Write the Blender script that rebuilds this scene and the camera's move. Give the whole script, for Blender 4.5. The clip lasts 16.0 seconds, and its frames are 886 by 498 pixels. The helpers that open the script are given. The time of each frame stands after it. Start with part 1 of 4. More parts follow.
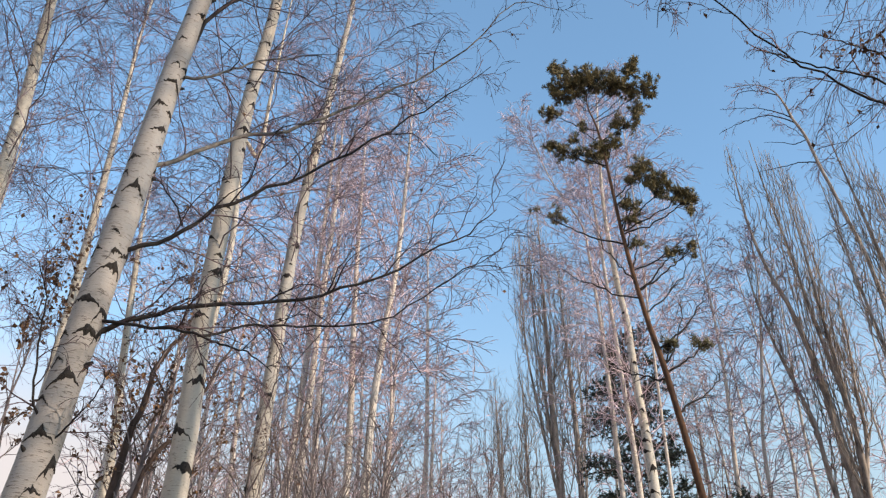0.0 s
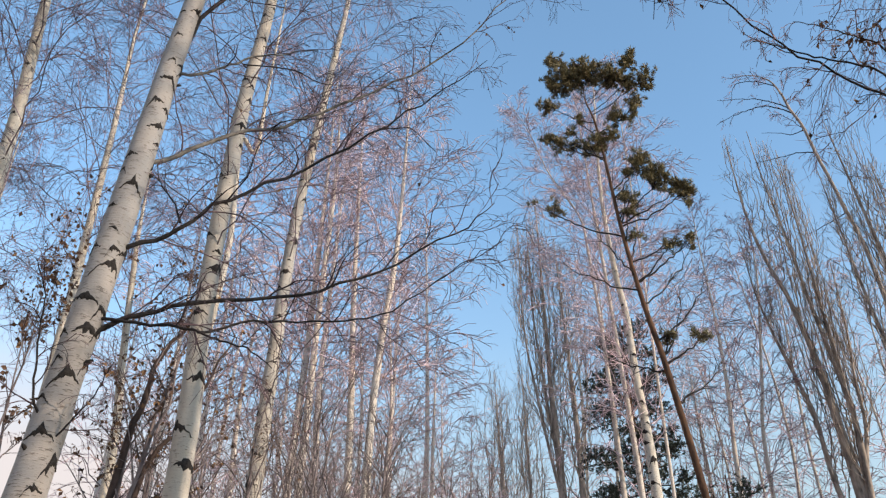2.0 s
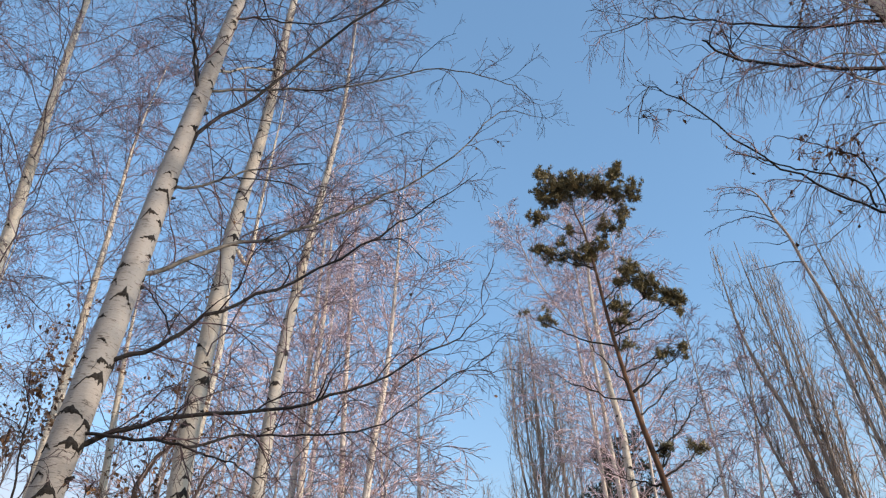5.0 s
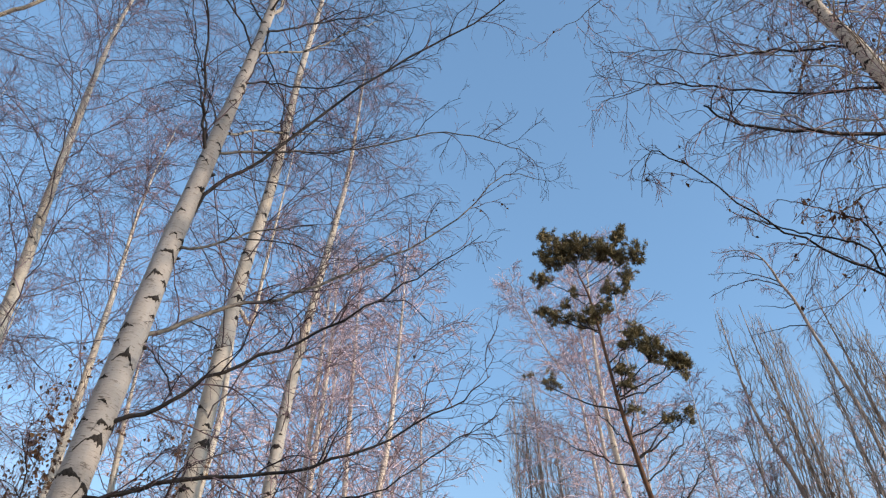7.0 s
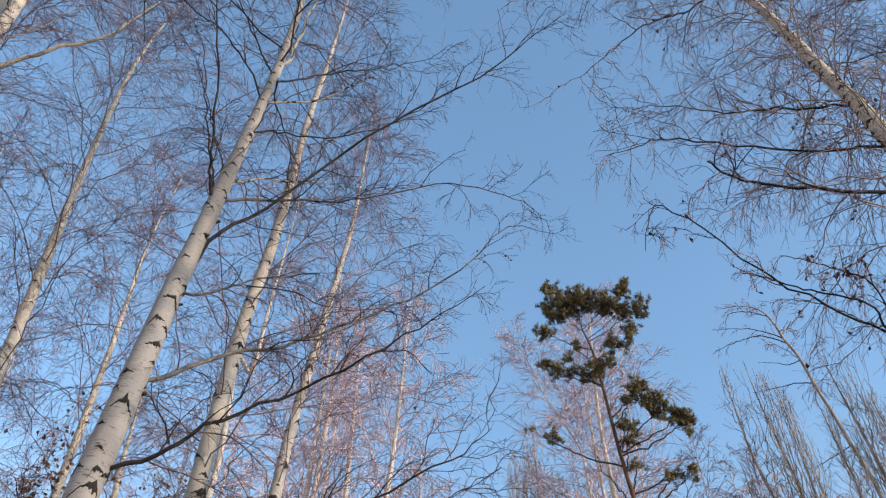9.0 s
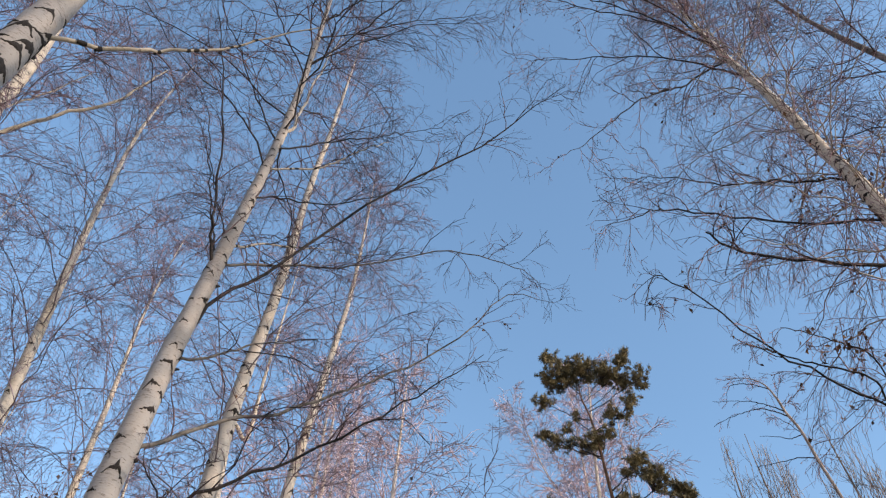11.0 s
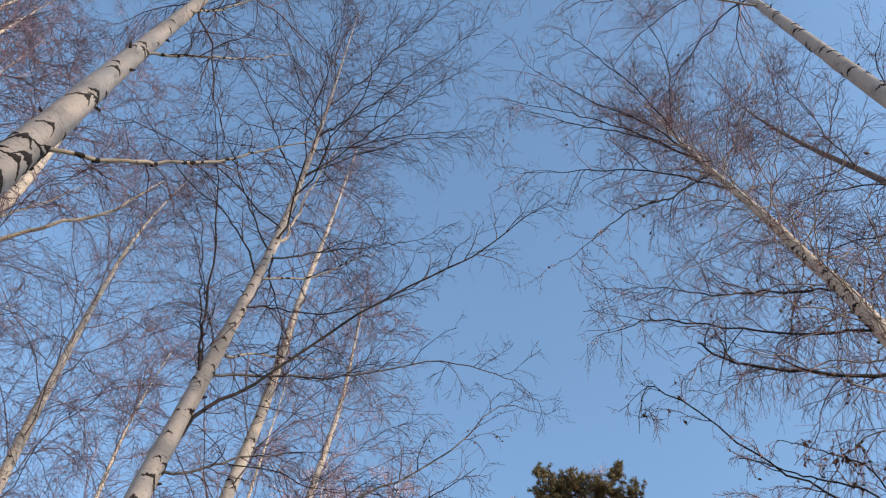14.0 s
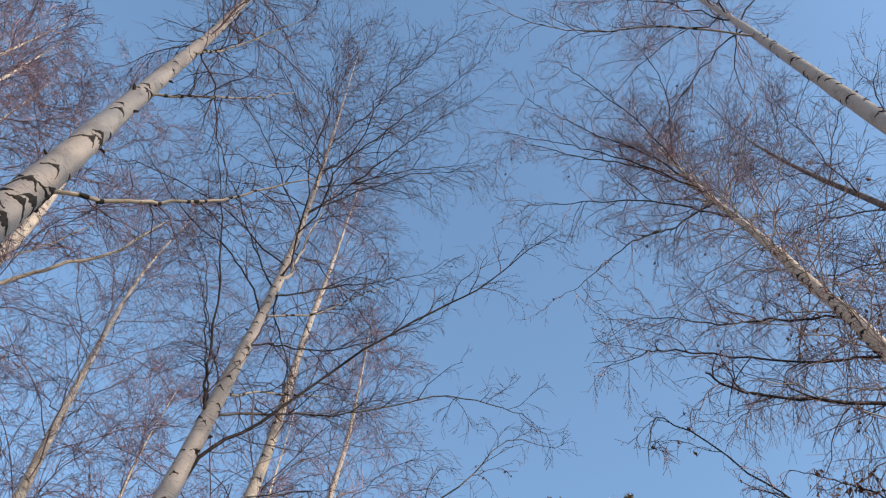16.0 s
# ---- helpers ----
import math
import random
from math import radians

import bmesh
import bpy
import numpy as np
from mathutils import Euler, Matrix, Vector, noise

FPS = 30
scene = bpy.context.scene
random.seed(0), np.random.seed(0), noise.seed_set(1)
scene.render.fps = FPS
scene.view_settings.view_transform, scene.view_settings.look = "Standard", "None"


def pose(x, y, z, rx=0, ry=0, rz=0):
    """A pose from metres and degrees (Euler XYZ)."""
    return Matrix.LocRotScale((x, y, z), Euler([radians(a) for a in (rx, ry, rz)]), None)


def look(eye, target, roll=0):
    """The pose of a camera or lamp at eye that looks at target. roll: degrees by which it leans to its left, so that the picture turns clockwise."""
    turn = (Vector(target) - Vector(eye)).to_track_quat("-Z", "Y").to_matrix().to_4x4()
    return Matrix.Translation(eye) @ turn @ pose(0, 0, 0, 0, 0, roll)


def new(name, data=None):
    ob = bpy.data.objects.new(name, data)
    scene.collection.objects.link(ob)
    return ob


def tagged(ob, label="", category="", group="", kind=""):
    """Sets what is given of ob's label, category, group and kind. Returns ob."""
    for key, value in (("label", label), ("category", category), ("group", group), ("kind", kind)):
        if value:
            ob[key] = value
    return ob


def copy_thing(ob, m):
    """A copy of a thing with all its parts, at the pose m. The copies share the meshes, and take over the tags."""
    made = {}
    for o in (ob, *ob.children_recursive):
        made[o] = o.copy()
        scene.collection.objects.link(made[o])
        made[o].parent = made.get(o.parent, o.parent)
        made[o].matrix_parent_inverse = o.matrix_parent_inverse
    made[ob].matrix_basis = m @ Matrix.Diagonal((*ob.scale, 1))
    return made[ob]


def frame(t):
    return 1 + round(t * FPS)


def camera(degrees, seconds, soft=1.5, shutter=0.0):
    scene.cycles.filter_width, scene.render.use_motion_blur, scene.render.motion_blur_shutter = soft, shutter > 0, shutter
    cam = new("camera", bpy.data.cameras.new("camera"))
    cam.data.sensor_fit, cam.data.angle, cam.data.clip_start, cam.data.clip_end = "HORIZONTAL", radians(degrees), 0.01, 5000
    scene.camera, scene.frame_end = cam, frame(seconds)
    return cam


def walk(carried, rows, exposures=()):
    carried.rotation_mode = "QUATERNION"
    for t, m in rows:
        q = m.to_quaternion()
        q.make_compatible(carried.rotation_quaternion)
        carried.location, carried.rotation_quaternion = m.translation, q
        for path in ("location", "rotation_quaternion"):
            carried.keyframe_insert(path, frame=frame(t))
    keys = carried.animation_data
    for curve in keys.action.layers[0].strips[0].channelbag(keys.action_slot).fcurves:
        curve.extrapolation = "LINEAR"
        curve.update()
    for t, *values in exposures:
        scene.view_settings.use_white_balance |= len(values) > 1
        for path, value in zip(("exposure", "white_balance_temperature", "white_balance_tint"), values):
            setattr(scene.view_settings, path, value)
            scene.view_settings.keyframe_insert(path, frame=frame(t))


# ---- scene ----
cam = camera(55.12, 16.0, soft=1.25)
PATH = [
    (0.0, pose(0, 0, 1.6, 125.00, -1.00, 0.00)),
    (0.5, pose(0, 0, 1.6, 125.05, -0.81, 0.27)),
    (1.0, pose(0, 0, 1.6, 124.92, -0.67, 0.27)),
    (1.5, pose(0, 0, 1.6, 124.76, -0.55, 0.12)),
    (2.0, pose(0, 0, 1.6, 124.60, -0.45, 0.26)),
    (2.5, pose(0, 0, 1.6, 125.75, -0.50, 0.30)),
    (3.0, pose(0, 0, 1.6, 128.11, -0.80, 0.20)),
    (3.2, pose(0, 0, 1.6, 128.28, -0.78, 0.10)),
    (5.3, pose(0, 0, 1.6, 132.31, 0.24, 0.05)),
    (5.5, pose(0, 0, 1.6, 132.36, 0.39, 0.18)),
    (6.0, pose(0, 0, 1.6, 133.25, 0.85, 0.26)),
    (6.5, pose(0, 0, 1.6, 134.61, 0.11, -0.01)),
    (7.0, pose(0, 0, 1.6, 136.20, -0.31, -0.04)),
    (7.5, pose(0, 0, 1.6, 137.00, -0.34, -0.17)),
    (8.0, pose(0, 0, 1.6, 138.04, -0.26, -0.25)),
    (8.5, pose(0, 0, 1.6, 139.26, -0.71, -0.20)),
    (9.0, pose(0, 0, 1.6, 139.61, -1.13, -0.62)),
    (9.2, pose(0, 0, 1.6, 139.98, -1.13, -0.60)),
    (11.3, pose(0, 0, 1.6, 144.65, -1.62, -1.40)),
    (11.5, pose(0, 0, 1.6, 144.94, -1.63, -1.49)),
    (12.0, pose(0, 0, 1.6, 146.28, -1.59, -1.29)),
    (12.5, pose(0, 0, 1.6, 147.33, -1.54, -1.27)),
    (13.0, pose(0, 0, 1.6, 148.10, -1.61, -1.76)),
    (13.5, pose(0, 0, 1.6, 150.95, -1.70, -2.10)),
    (14.0, pose(0, 0, 1.6, 151.58, -1.11, -1.63)),
    (14.5, pose(0, 0, 1.6, 152.37, -0.24, -0.47)),
    (15.0, pose(0, 0, 1.6, 153.24, 0.14, 0.10)),
    (15.5, pose(0, 0, 1.6, 153.49, -0.26, -0.04)),
    (16.0, pose(0, 0, 1.6, 153.86, -0.85, -0.55)),
]
EXPOSURES = [(0.0, 1.51, 6830, 12), (6.0, 1.5, 6780, 13), (9.0, 1.5, 6820, 14), (12.5, 1.5, 6980, 17), (16.0, 1.5, 6940, 17)]
walk(cam, PATH, EXPOSURES)

# ---- light: low winter sun from the side, clear sky with a pale cloud bank along the horizon ----
SUN_BEARING, SUN_HEIGHT = 118.0, 14.0
world = bpy.data.worlds.new("winter_sky")
scene.world = world
world.use_nodes = True
wn = world.node_tree.nodes
sky = wn.new("ShaderNodeTexSky")
sky.sky_type, sky.sun_disc = "NISHITA", False
sky.sun_elevation, sky.sun_rotation = radians(SUN_HEIGHT), radians(SUN_BEARING)
sky.air_density, sky.dust_density, sky.ozone_density = 1.0, 0.7, 2.2
wn["Background"].inputs["Strength"].default_value = 0.15
sun = new("sun", bpy.data.lights.new("sun", "SUN"))
sun.data.energy, sun.data.angle, sun.data.color = 1.35, radians(0.6), (1.0, 0.86, 0.70)
sb, se = radians(SUN_BEARING), radians(SUN_HEIGHT)
sun.matrix_world = look((math.sin(sb) * math.cos(se) * 60, math.cos(sb) * math.cos(se) * 60, math.sin(se) * 60), (0, 0, 0))


# ---- materials ----
def material(name, rough=0.8):
    m = bpy.data.materials.new(name)
    m.use_nodes = True
    n, l = m.node_tree.nodes, m.node_tree.links
    b = n["Principled BSDF"]
    b.inputs["Roughness"].default_value = rough
    b.inputs["Specular IOR Level"].default_value = 0.25
    co = n.new("ShaderNodeTexCoord")
    return m, n, l, b, co


def noise_tex(n, l, co, stretch, scale, detail=4.0, rough=0.6, space="Object"):
    mp = n.new("ShaderNodeMapping")
    mp.inputs["Scale"].default_value = stretch
    l.new(co.outputs[space], mp.inputs["Vector"])
    t = n.new("ShaderNodeTexNoise")
    t.inputs["Scale"].default_value, t.inputs["Detail"].default_value = scale, detail
    t.inputs["Roughness"].default_value = rough
    l.new(mp.outputs[0], t.inputs["Vector"])
    return t.outputs["Fac"]


def ramp(n, l, fac, stops):
    r = n.new("ShaderNodeValToRGB")
    e = r.color_ramp.elements
    while len(e) < len(stops):
        e.new(0.5)
    for k, (p, c) in zip(e, stops):
        k.position, k.color = p, (*c, 1) if len(c) == 3 else c
    l.new(fac, r.inputs["Fac"])
    return r.outputs["Color"]


def mix(n, l, fac, a, b, how="MIX"):
    m = n.new("ShaderNodeMix")
    m.data_type, m.blend_type = "RGBA", how
    for sock, v in ((m.inputs["Factor"], fac), (m.inputs["A"], a), (m.inputs["B"], b)):
        if isinstance(v, (int, float)):
            sock.default_value = v
        elif isinstance(v, tuple):
            sock.default_value = (*v, 1)
        else:
            l.new(v, sock)
    return m.outputs["Result"]


def bump(n, l, b, height, strength, dist=0.01):
    k = n.new("ShaderNodeBump")
    k.inputs["Strength"].default_value, k.inputs["Distance"].default_value = strength, dist
    l.new(height, k.inputs["Height"])
    l.new(k.outputs[0], b.inputs["Normal"])


def birch_bark(name, pale, warm, marks=0.62, crack=0.62):
    """White papery bark: cream and pink drifts, thin cross-wise pores, rough black cracks."""
    m, n, l, b, co = material(name, 0.62)
    drift = noise_tex(n, l, co, (1, 1, 0.35), 2.2, 3)
    fine = noise_tex(n, l, co, (1, 1, 2.5), 22, 5)
    pores = noise_tex(n, l, co, (1, 1, 5.5), 15, 3, 0.7)
    cracks = noise_tex(n, l, co, (1, 1, 1.6), 4.5, 6, 0.7)
    c = ramp(n, l, drift, [(0.35, pale), (0.68, warm)])
    c = mix(n, l, ramp(n, l, fine, [(0.35, (0, 0, 0)), (0.75, (0.35, 0.35, 0.35))]), c, (0.42, 0.36, 0.32))
    c = mix(n, l, ramp(n, l, pores, [(marks, (0, 0, 0)), (marks + 0.07, (0.8, 0.8, 0.8))]), c, (0.11, 0.085, 0.07))
    c = mix(n, l, ramp(n, l, cracks, [(crack, (0, 0, 0)), (crack + 0.05, (1, 1, 1))]), c, (0.035, 0.03, 0.028))
    smudge = noise_tex(n, l, co, (1, 1, 0.7), 5.5, 5, 0.62)
    c = mix(n, l, ramp(n, l, smudge, [(0.54, (0, 0, 0)), (0.72, (0.5, 0.5, 0.5))]), c, tuple(0.42 * v for v in pale))
    l.new(c, b.inputs["Base Color"])
    bump(n, l, b, mix(n, l, 0.5, cracks, pores), 0.5, 0.02)
    return m


def wood_bark(name, dark, light, scale=12.0, stretch=(1, 1, 0.2), rough=0.85, vary=0.0):
    m, n, l, b, co = material(name, rough)
    g = noise_tex(n, l, co, stretch, scale, 6, 0.65)
    d = noise_tex(n, l, co, (1, 1, 0.5), 1.3, 3)
    c = ramp(n, l, g, [(0.32, dark), (0.66, light)])
    c = mix(n, l, ramp(n, l, d, [(0.4, (0, 0, 0)), (0.7, (0.5, 0.5, 0.5))]), c, tuple(0.6 * v for v in light))
    if vary:
        geo = n.new("ShaderNodeNewGeometry")
        tone = ramp(n, l, geo.outputs["Random Per Island"], [(0.0, (1 - vary,) * 3), (1.0, (1 + vary,) * 3)])
        c = mix(n, l, 1.0, c, tone, "MULTIPLY")
    l.new(c, b.inputs["Base Color"])
    bump(n, l, b, g, 0.7, 0.02)
    return m


def leafy(name, stops, rough=0.7):
    m, n, l, b, co = material(name, rough)
    geo = n.new("ShaderNodeNewGeometry")
    c = ramp(n, l, geo.outputs["Random Per Island"], stops)
    g = noise_tex(n, l, co, (1, 1, 1), 30, 3)
    c = mix(n, l, g, c, tuple(0.6 * v for v in stops[0][1]))
    l.new(c, b.inputs["Base Color"])
    return m


BARK = birch_bark("white_birch_bark", (0.36, 0.35, 0.345), (0.40, 0.34, 0.295), 0.575, 0.66)
BARK_YOUNG = birch_bark("young_birch_bark", (0.52, 0.485, 0.445), (0.54, 0.465, 0.38), 0.60, 0.68)
BARK_CLEAN = birch_bark("clean_birch_bark", (0.46, 0.44, 0.42), (0.50, 0.45, 0.39), 0.61, 0.70)
# Young birch bark brightened: sunlight on the cream trunks is in the colour.
BARK_CREAM_LIT = birch_bark("lit_cream_birch_bark", (0.68, 0.635, 0.57), (0.70, 0.60, 0.475), 0.585)
# Far trunks raised likewise, with sunlight put into the pinkish white.
BARK_FAR_LIT = birch_bark("lit_pinkish_birch_bark", (0.69, 0.635, 0.585), (0.73, 0.61, 0.515), 0.58)
SCAR = wood_bark("black_scar_bark", (0.012, 0.011, 0.011), (0.05, 0.042, 0.038), 40, (1, 1, 1))
LIMB = wood_bark("dark_limb_bark", (0.012, 0.011, 0.012), (0.06, 0.05, 0.048), 25, (1, 1, 0.6))
LIMB_GREY = wood_bark("grey_limb_bark", (0.06, 0.055, 0.052), (0.27, 0.245, 0.225), 18, (1, 1, 0.8))
LIMB_PALE = birch_bark("pale_limb_bark", (0.46, 0.42, 0.365), (0.50, 0.43, 0.35), 0.6)
# Near twigs coloured as if shaded, farther copies paler as if sunlit.
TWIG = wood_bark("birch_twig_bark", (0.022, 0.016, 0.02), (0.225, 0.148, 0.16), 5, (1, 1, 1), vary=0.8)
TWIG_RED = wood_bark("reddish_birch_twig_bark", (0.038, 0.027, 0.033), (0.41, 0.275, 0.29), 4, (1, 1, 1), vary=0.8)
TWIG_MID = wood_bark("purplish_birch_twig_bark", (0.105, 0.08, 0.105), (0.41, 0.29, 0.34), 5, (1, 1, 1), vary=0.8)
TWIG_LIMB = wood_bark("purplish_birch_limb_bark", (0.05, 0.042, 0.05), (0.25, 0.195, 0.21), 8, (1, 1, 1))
TWIG_FAR_LIT = wood_bark("far_lit_birch_twig_bark", (0.35, 0.275, 0.315), (0.74, 0.57, 0.615), 5, (1, 1, 1), vary=0.8)
POPLAR = wood_bark("poplar_bark", (0.055, 0.046, 0.042), (0.52, 0.425, 0.36), 7, (1, 1, 0.25), vary=0.8)
PINE_BARK = wood_bark("pine_bark", (0.045, 0.028, 0.022), (0.19, 0.095, 0.05), 9, (1, 1, 0.35))
NEEDLE = leafy("pine_needles", [(0.0, (0.11, 0.105, 0.06)), (0.5, (0.30, 0.25, 0.125)), (1.0, (0.55, 0.41, 0.21))], 0.55)
NEEDLE_DARK = leafy("dark_pine_needles", [(0.0, (0.04, 0.055, 0.047)), (0.6, (0.085, 0.11, 0.088)), (1.0, (0.14, 0.15, 0.115))], 0.55)
DEAD_LEAF = leafy("dead_leaves", [(0.0, (0.10, 0.06, 0.045)), (0.6, (0.28, 0.155, 0.10)), (1.0, (0.55, 0.30, 0.13))])
STEM = wood_bark("dark_shrub_stem_bark", (0.028, 0.021, 0.019), (0.13, 0.088, 0.075), 14, (1, 1, 0.4))
RUST = wood_bark("rusty_shrub_bark", (0.06, 0.05, 0.052), (0.31, 0.25, 0.245), 10, (1, 1, 0.5), vary=0.6)
wl = world.node_tree.links
way = wn.new("ShaderNodeTexCoord")
height = wn.new("ShaderNodeSeparateXYZ")
wl.new(way.outputs["Generated"], height.inputs[0])
puffs = noise_tex(wn, wl, way, (1, 1, 3.5), 2.3, 5, 0.55, "Generated")
edge = wn.new("ShaderNodeMath")
edge.operation, edge.inputs[1].default_value = "MULTIPLY_ADD", -0.3
wl.new(puffs, edge.inputs[0])
west = wn.new("ShaderNodeMath")
west.operation, west.inputs[1].default_value = "MULTIPLY_ADD", 0.31
wl.new(height.outputs["X"], west.inputs[0])
wl.new(height.outputs["Z"], west.inputs[2])
wl.new(west.outputs[0], edge.inputs[2])
clear = mix(wn, wl, 1.0, sky.outputs[0], (0.875, 1.0, 0.985), "MULTIPLY")
bank = ramp(wn, wl, edge.outputs[0], [(0.02, (0.9, 0.9, 0.9)), (0.21, (0, 0, 0))])
haze = ramp(wn, wl, height.outputs["Z"], [(0.2, (0.85, 0.85, 0.85)), (0.48, (0.14, 0.14, 0.14)), (0.6, (0, 0, 0))])
clear = mix(wn, wl, haze, clear, (1.36, 1.58, 1.5))
wl.new(mix(wn, wl, bank, clear, (2.1, 1.92, 1.9)), wn["Background"].inputs["Color"])

SOIL = wood_bark("winter_grass_and_soil", (0.07, 0.055, 0.035), (0.24, 0.19, 0.12), 3, (1, 1, 1))


# ---- tools for growing things ----
def smooth(points, n):
    """n points along a rounded line through the given ones."""
    p = np.array(points, float)
    q = np.vstack([2 * p[0] - p[1], p, 2 * p[-1] - p[-2]])
    out = []
    for s in np.linspace(0, len(p) - 1, n):
        i = min(int(s), len(p) - 2)
        f = s - i
        a, b, c, d = q[i:i + 4]
        out.append(0.5 * (2 * b + (c - a) * f + (2 * a - 5 * b + 4 * c - d) * f * f + (3 * b - a - 3 * c + d) * f ** 3))
    return np.array(out)


def tubes(paths, radii, sides):
    """Vertices and quads of tapered tubes round paths (N, K, 3) with radii (N, K)."""
    n, k, _ = paths.shape
    tan = np.gradient(paths, axis=1)
    tan /= np.linalg.norm(tan, axis=2, keepdims=True) + 1e-9
    ref = np.where(np.abs(tan.mean(1)[:, 2:]) > 0.8, np.array([[1.0, 0, 0]]), np.array([[0, 0, 1.0]]))[:, None, :]
    u = np.cross(tan, ref)
    u /= np.linalg.norm(u, axis=2, keepdims=True) + 1e-9
    v = np.cross(tan, u)
    ang = np.arange(sides) * 2 * np.pi / sides
    ring = u[:, :, None, :] * np.cos(ang)[None, None, :, None] + v[:, :, None, :] * np.sin(ang)[None, None, :, None]
    verts = (paths[:, :, None, :] + ring * radii[:, :, None, None]).reshape(-1, 3)
    i = np.arange(n)[:, None, None] * k * sides + np.arange(k - 1)[None, :, None] * sides
    j = np.arange(sides)[None, None, :]
    j2 = (j + 1) % sides
    quads = np.stack([i + j, i + j2, i + sides + j2, i + sides + j], -1).reshape(-1, 4)
    return verts, quads


def to_mesh(name, verts, faces, mat, flat=False):
    me = bpy.data.meshes.new(name)
    faces = np.asarray(faces)
    w = faces.shape[1]
    me.vertices.add(len(verts))
    me.vertices.foreach_set("co", np.asarray(verts, np.float32).ravel())
    me.loops.add(faces.size)
    me.loops.foreach_set("vertex_index", faces.astype(np.int32).ravel())
    me.polygons.add(len(faces))
    me.polygons.foreach_set("loop_start", np.arange(len(faces), dtype=np.int32) * w)
    me.polygons.foreach_set("use_smooth", np.full(len(faces), not flat))
    me.update(calc_edges=True)
    me.materials.append(mat)
    return me


def part(name, mesh, parent, label="", kind=""):
    ob = new(name, mesh)
    ob.parent = parent
    return tagged(ob, label, "", "", kind)


def thing(name, at, label, category, group=""):
    ob = new(name)
    ob.empty_display_size = 0.3
    ob.location = at
    return tagged(ob, label, category, group)


def unit(v):
    return v / (np.linalg.norm(v, axis=-1, keepdims=True) + 1e-9)


def along(paths, idx, s):
    """Places and directions at the shares s of the paths idx."""
    k = paths.shape[1]
    f = s * (k - 1)
    i = np.clip(f.astype(int), 0, k - 2)
    w = (f - i)[:, None]
    a, b = paths[idx, i], paths[idx, i + 1]
    return a * (1 - w) + b * w, unit(b - a)


def grow(rng, paths, radii, count, span, angle, length, k, lift=0.0, droop=0.0, wander=0.12, rmax=0.02, shrink=0.6, tip=0.0019):
    """Side shoots on every path: count each, at shares span, leaving at angle (degrees), length metres near the foot."""
    n = len(paths)
    idx = np.repeat(np.arange(n), count)
    m = len(idx)
    s = np.tile((np.arange(count) + 0.5) / count, n) + rng.uniform(-0.5, 0.5, m) / count
    s = np.clip(span[0] + (span[1] - span[0]) * s, 0, 0.999)
    pos, tan = along(paths, idx, s)
    side = rng.normal(size=(m, 3))
    side = unit(side - (side * tan).sum(1, keepdims=True) * tan)
    a = np.radians(angle) * rng.uniform(0.7, 1.3, m)[:, None]
    d = np.cos(a) * tan + np.sin(a) * side
    d[:, 2] += lift
    d = unit(d)
    size = length * (1 - shrink * s) * rng.uniform(0.55, 1.25, m)
    out = np.empty((m, k, 3))
    out[:, 0] = pos
    for j in range(1, k):
        d = d + rng.normal(size=(m, 3)) * wander
        d[:, 2] -= droop * (j / k) * 2
        d = unit(d)
        out[:, j] = out[:, j - 1] + d * (size / (k - 1))[:, None]
    r0 = np.minimum(radii[idx, np.clip((s * (radii.shape[1] - 1)).astype(int), 0, radii.shape[1] - 1)] * 0.7, rmax)
    r = np.maximum(r0[:, None] * np.linspace(1, 0.35, k)[None, :], tip)
    return out, r


def join(*bits):
    vs, fs, o = [], [], 0
    for v, f in bits:
        vs.append(v)
        fs.append(f + o)
        o += len(v)
    return np.vstack(vs), np.vstack(fs)


def folded_leaves(rng, at, size):
    """Small curled leaves, two bent halves each, hanging at the given places."""
    m = len(at)
    d = unit(rng.normal(size=(m, 3)) + np.array([0, 0, -0.9]))
    w = unit(np.cross(d, rng.normal(size=(m, 3))))
    h = np.cross(d, w)
    s = (size * rng.uniform(0.6, 1.3, m))[:, None]
    mid = at + d * s * 0.5
    v = np.stack([at, mid + w * s * 0.33 + h * s * 0.15, at + d * s, mid - w * s * 0.33 + h * s * 0.15, mid], 1).reshape(-1, 3)
    o = (np.arange(m) * 5)[:, None]
    f = np.stack([o + [0, 1, 4], o + [1, 2, 4], o + [2, 3, 4], o + [3, 0, 4]], 1).reshape(-1, 3)
    return v, f


# ---- birches ----
class Trunk:
    def __init__(self, points, girth, rng, bend=0.02):
        p = smooth(points, 60)
        p[1:-1, :2] += np.cumsum(rng.normal(size=(58, 2)) * bend * 0.12, axis=0) * np.sin(np.linspace(0, np.pi, 58))[:, None]
        self.path = p
        zs, rs = zip(*girth)
        self.radius = np.interp(p[:, 2], zs, rs) * (1 + rng.normal(size=60) * 0.022) * (1 + 0.55 * np.exp(-np.maximum(p[:, 2], 0) / 0.3))
        self.foot = Vector(p[0])

    def at(self, z):
        c = [np.interp(z, self.path[:, 2], self.path[:, i]) for i in (0, 1)]
        return np.array([*c, z]), float(np.interp(z, self.path[:, 2], self.radius))


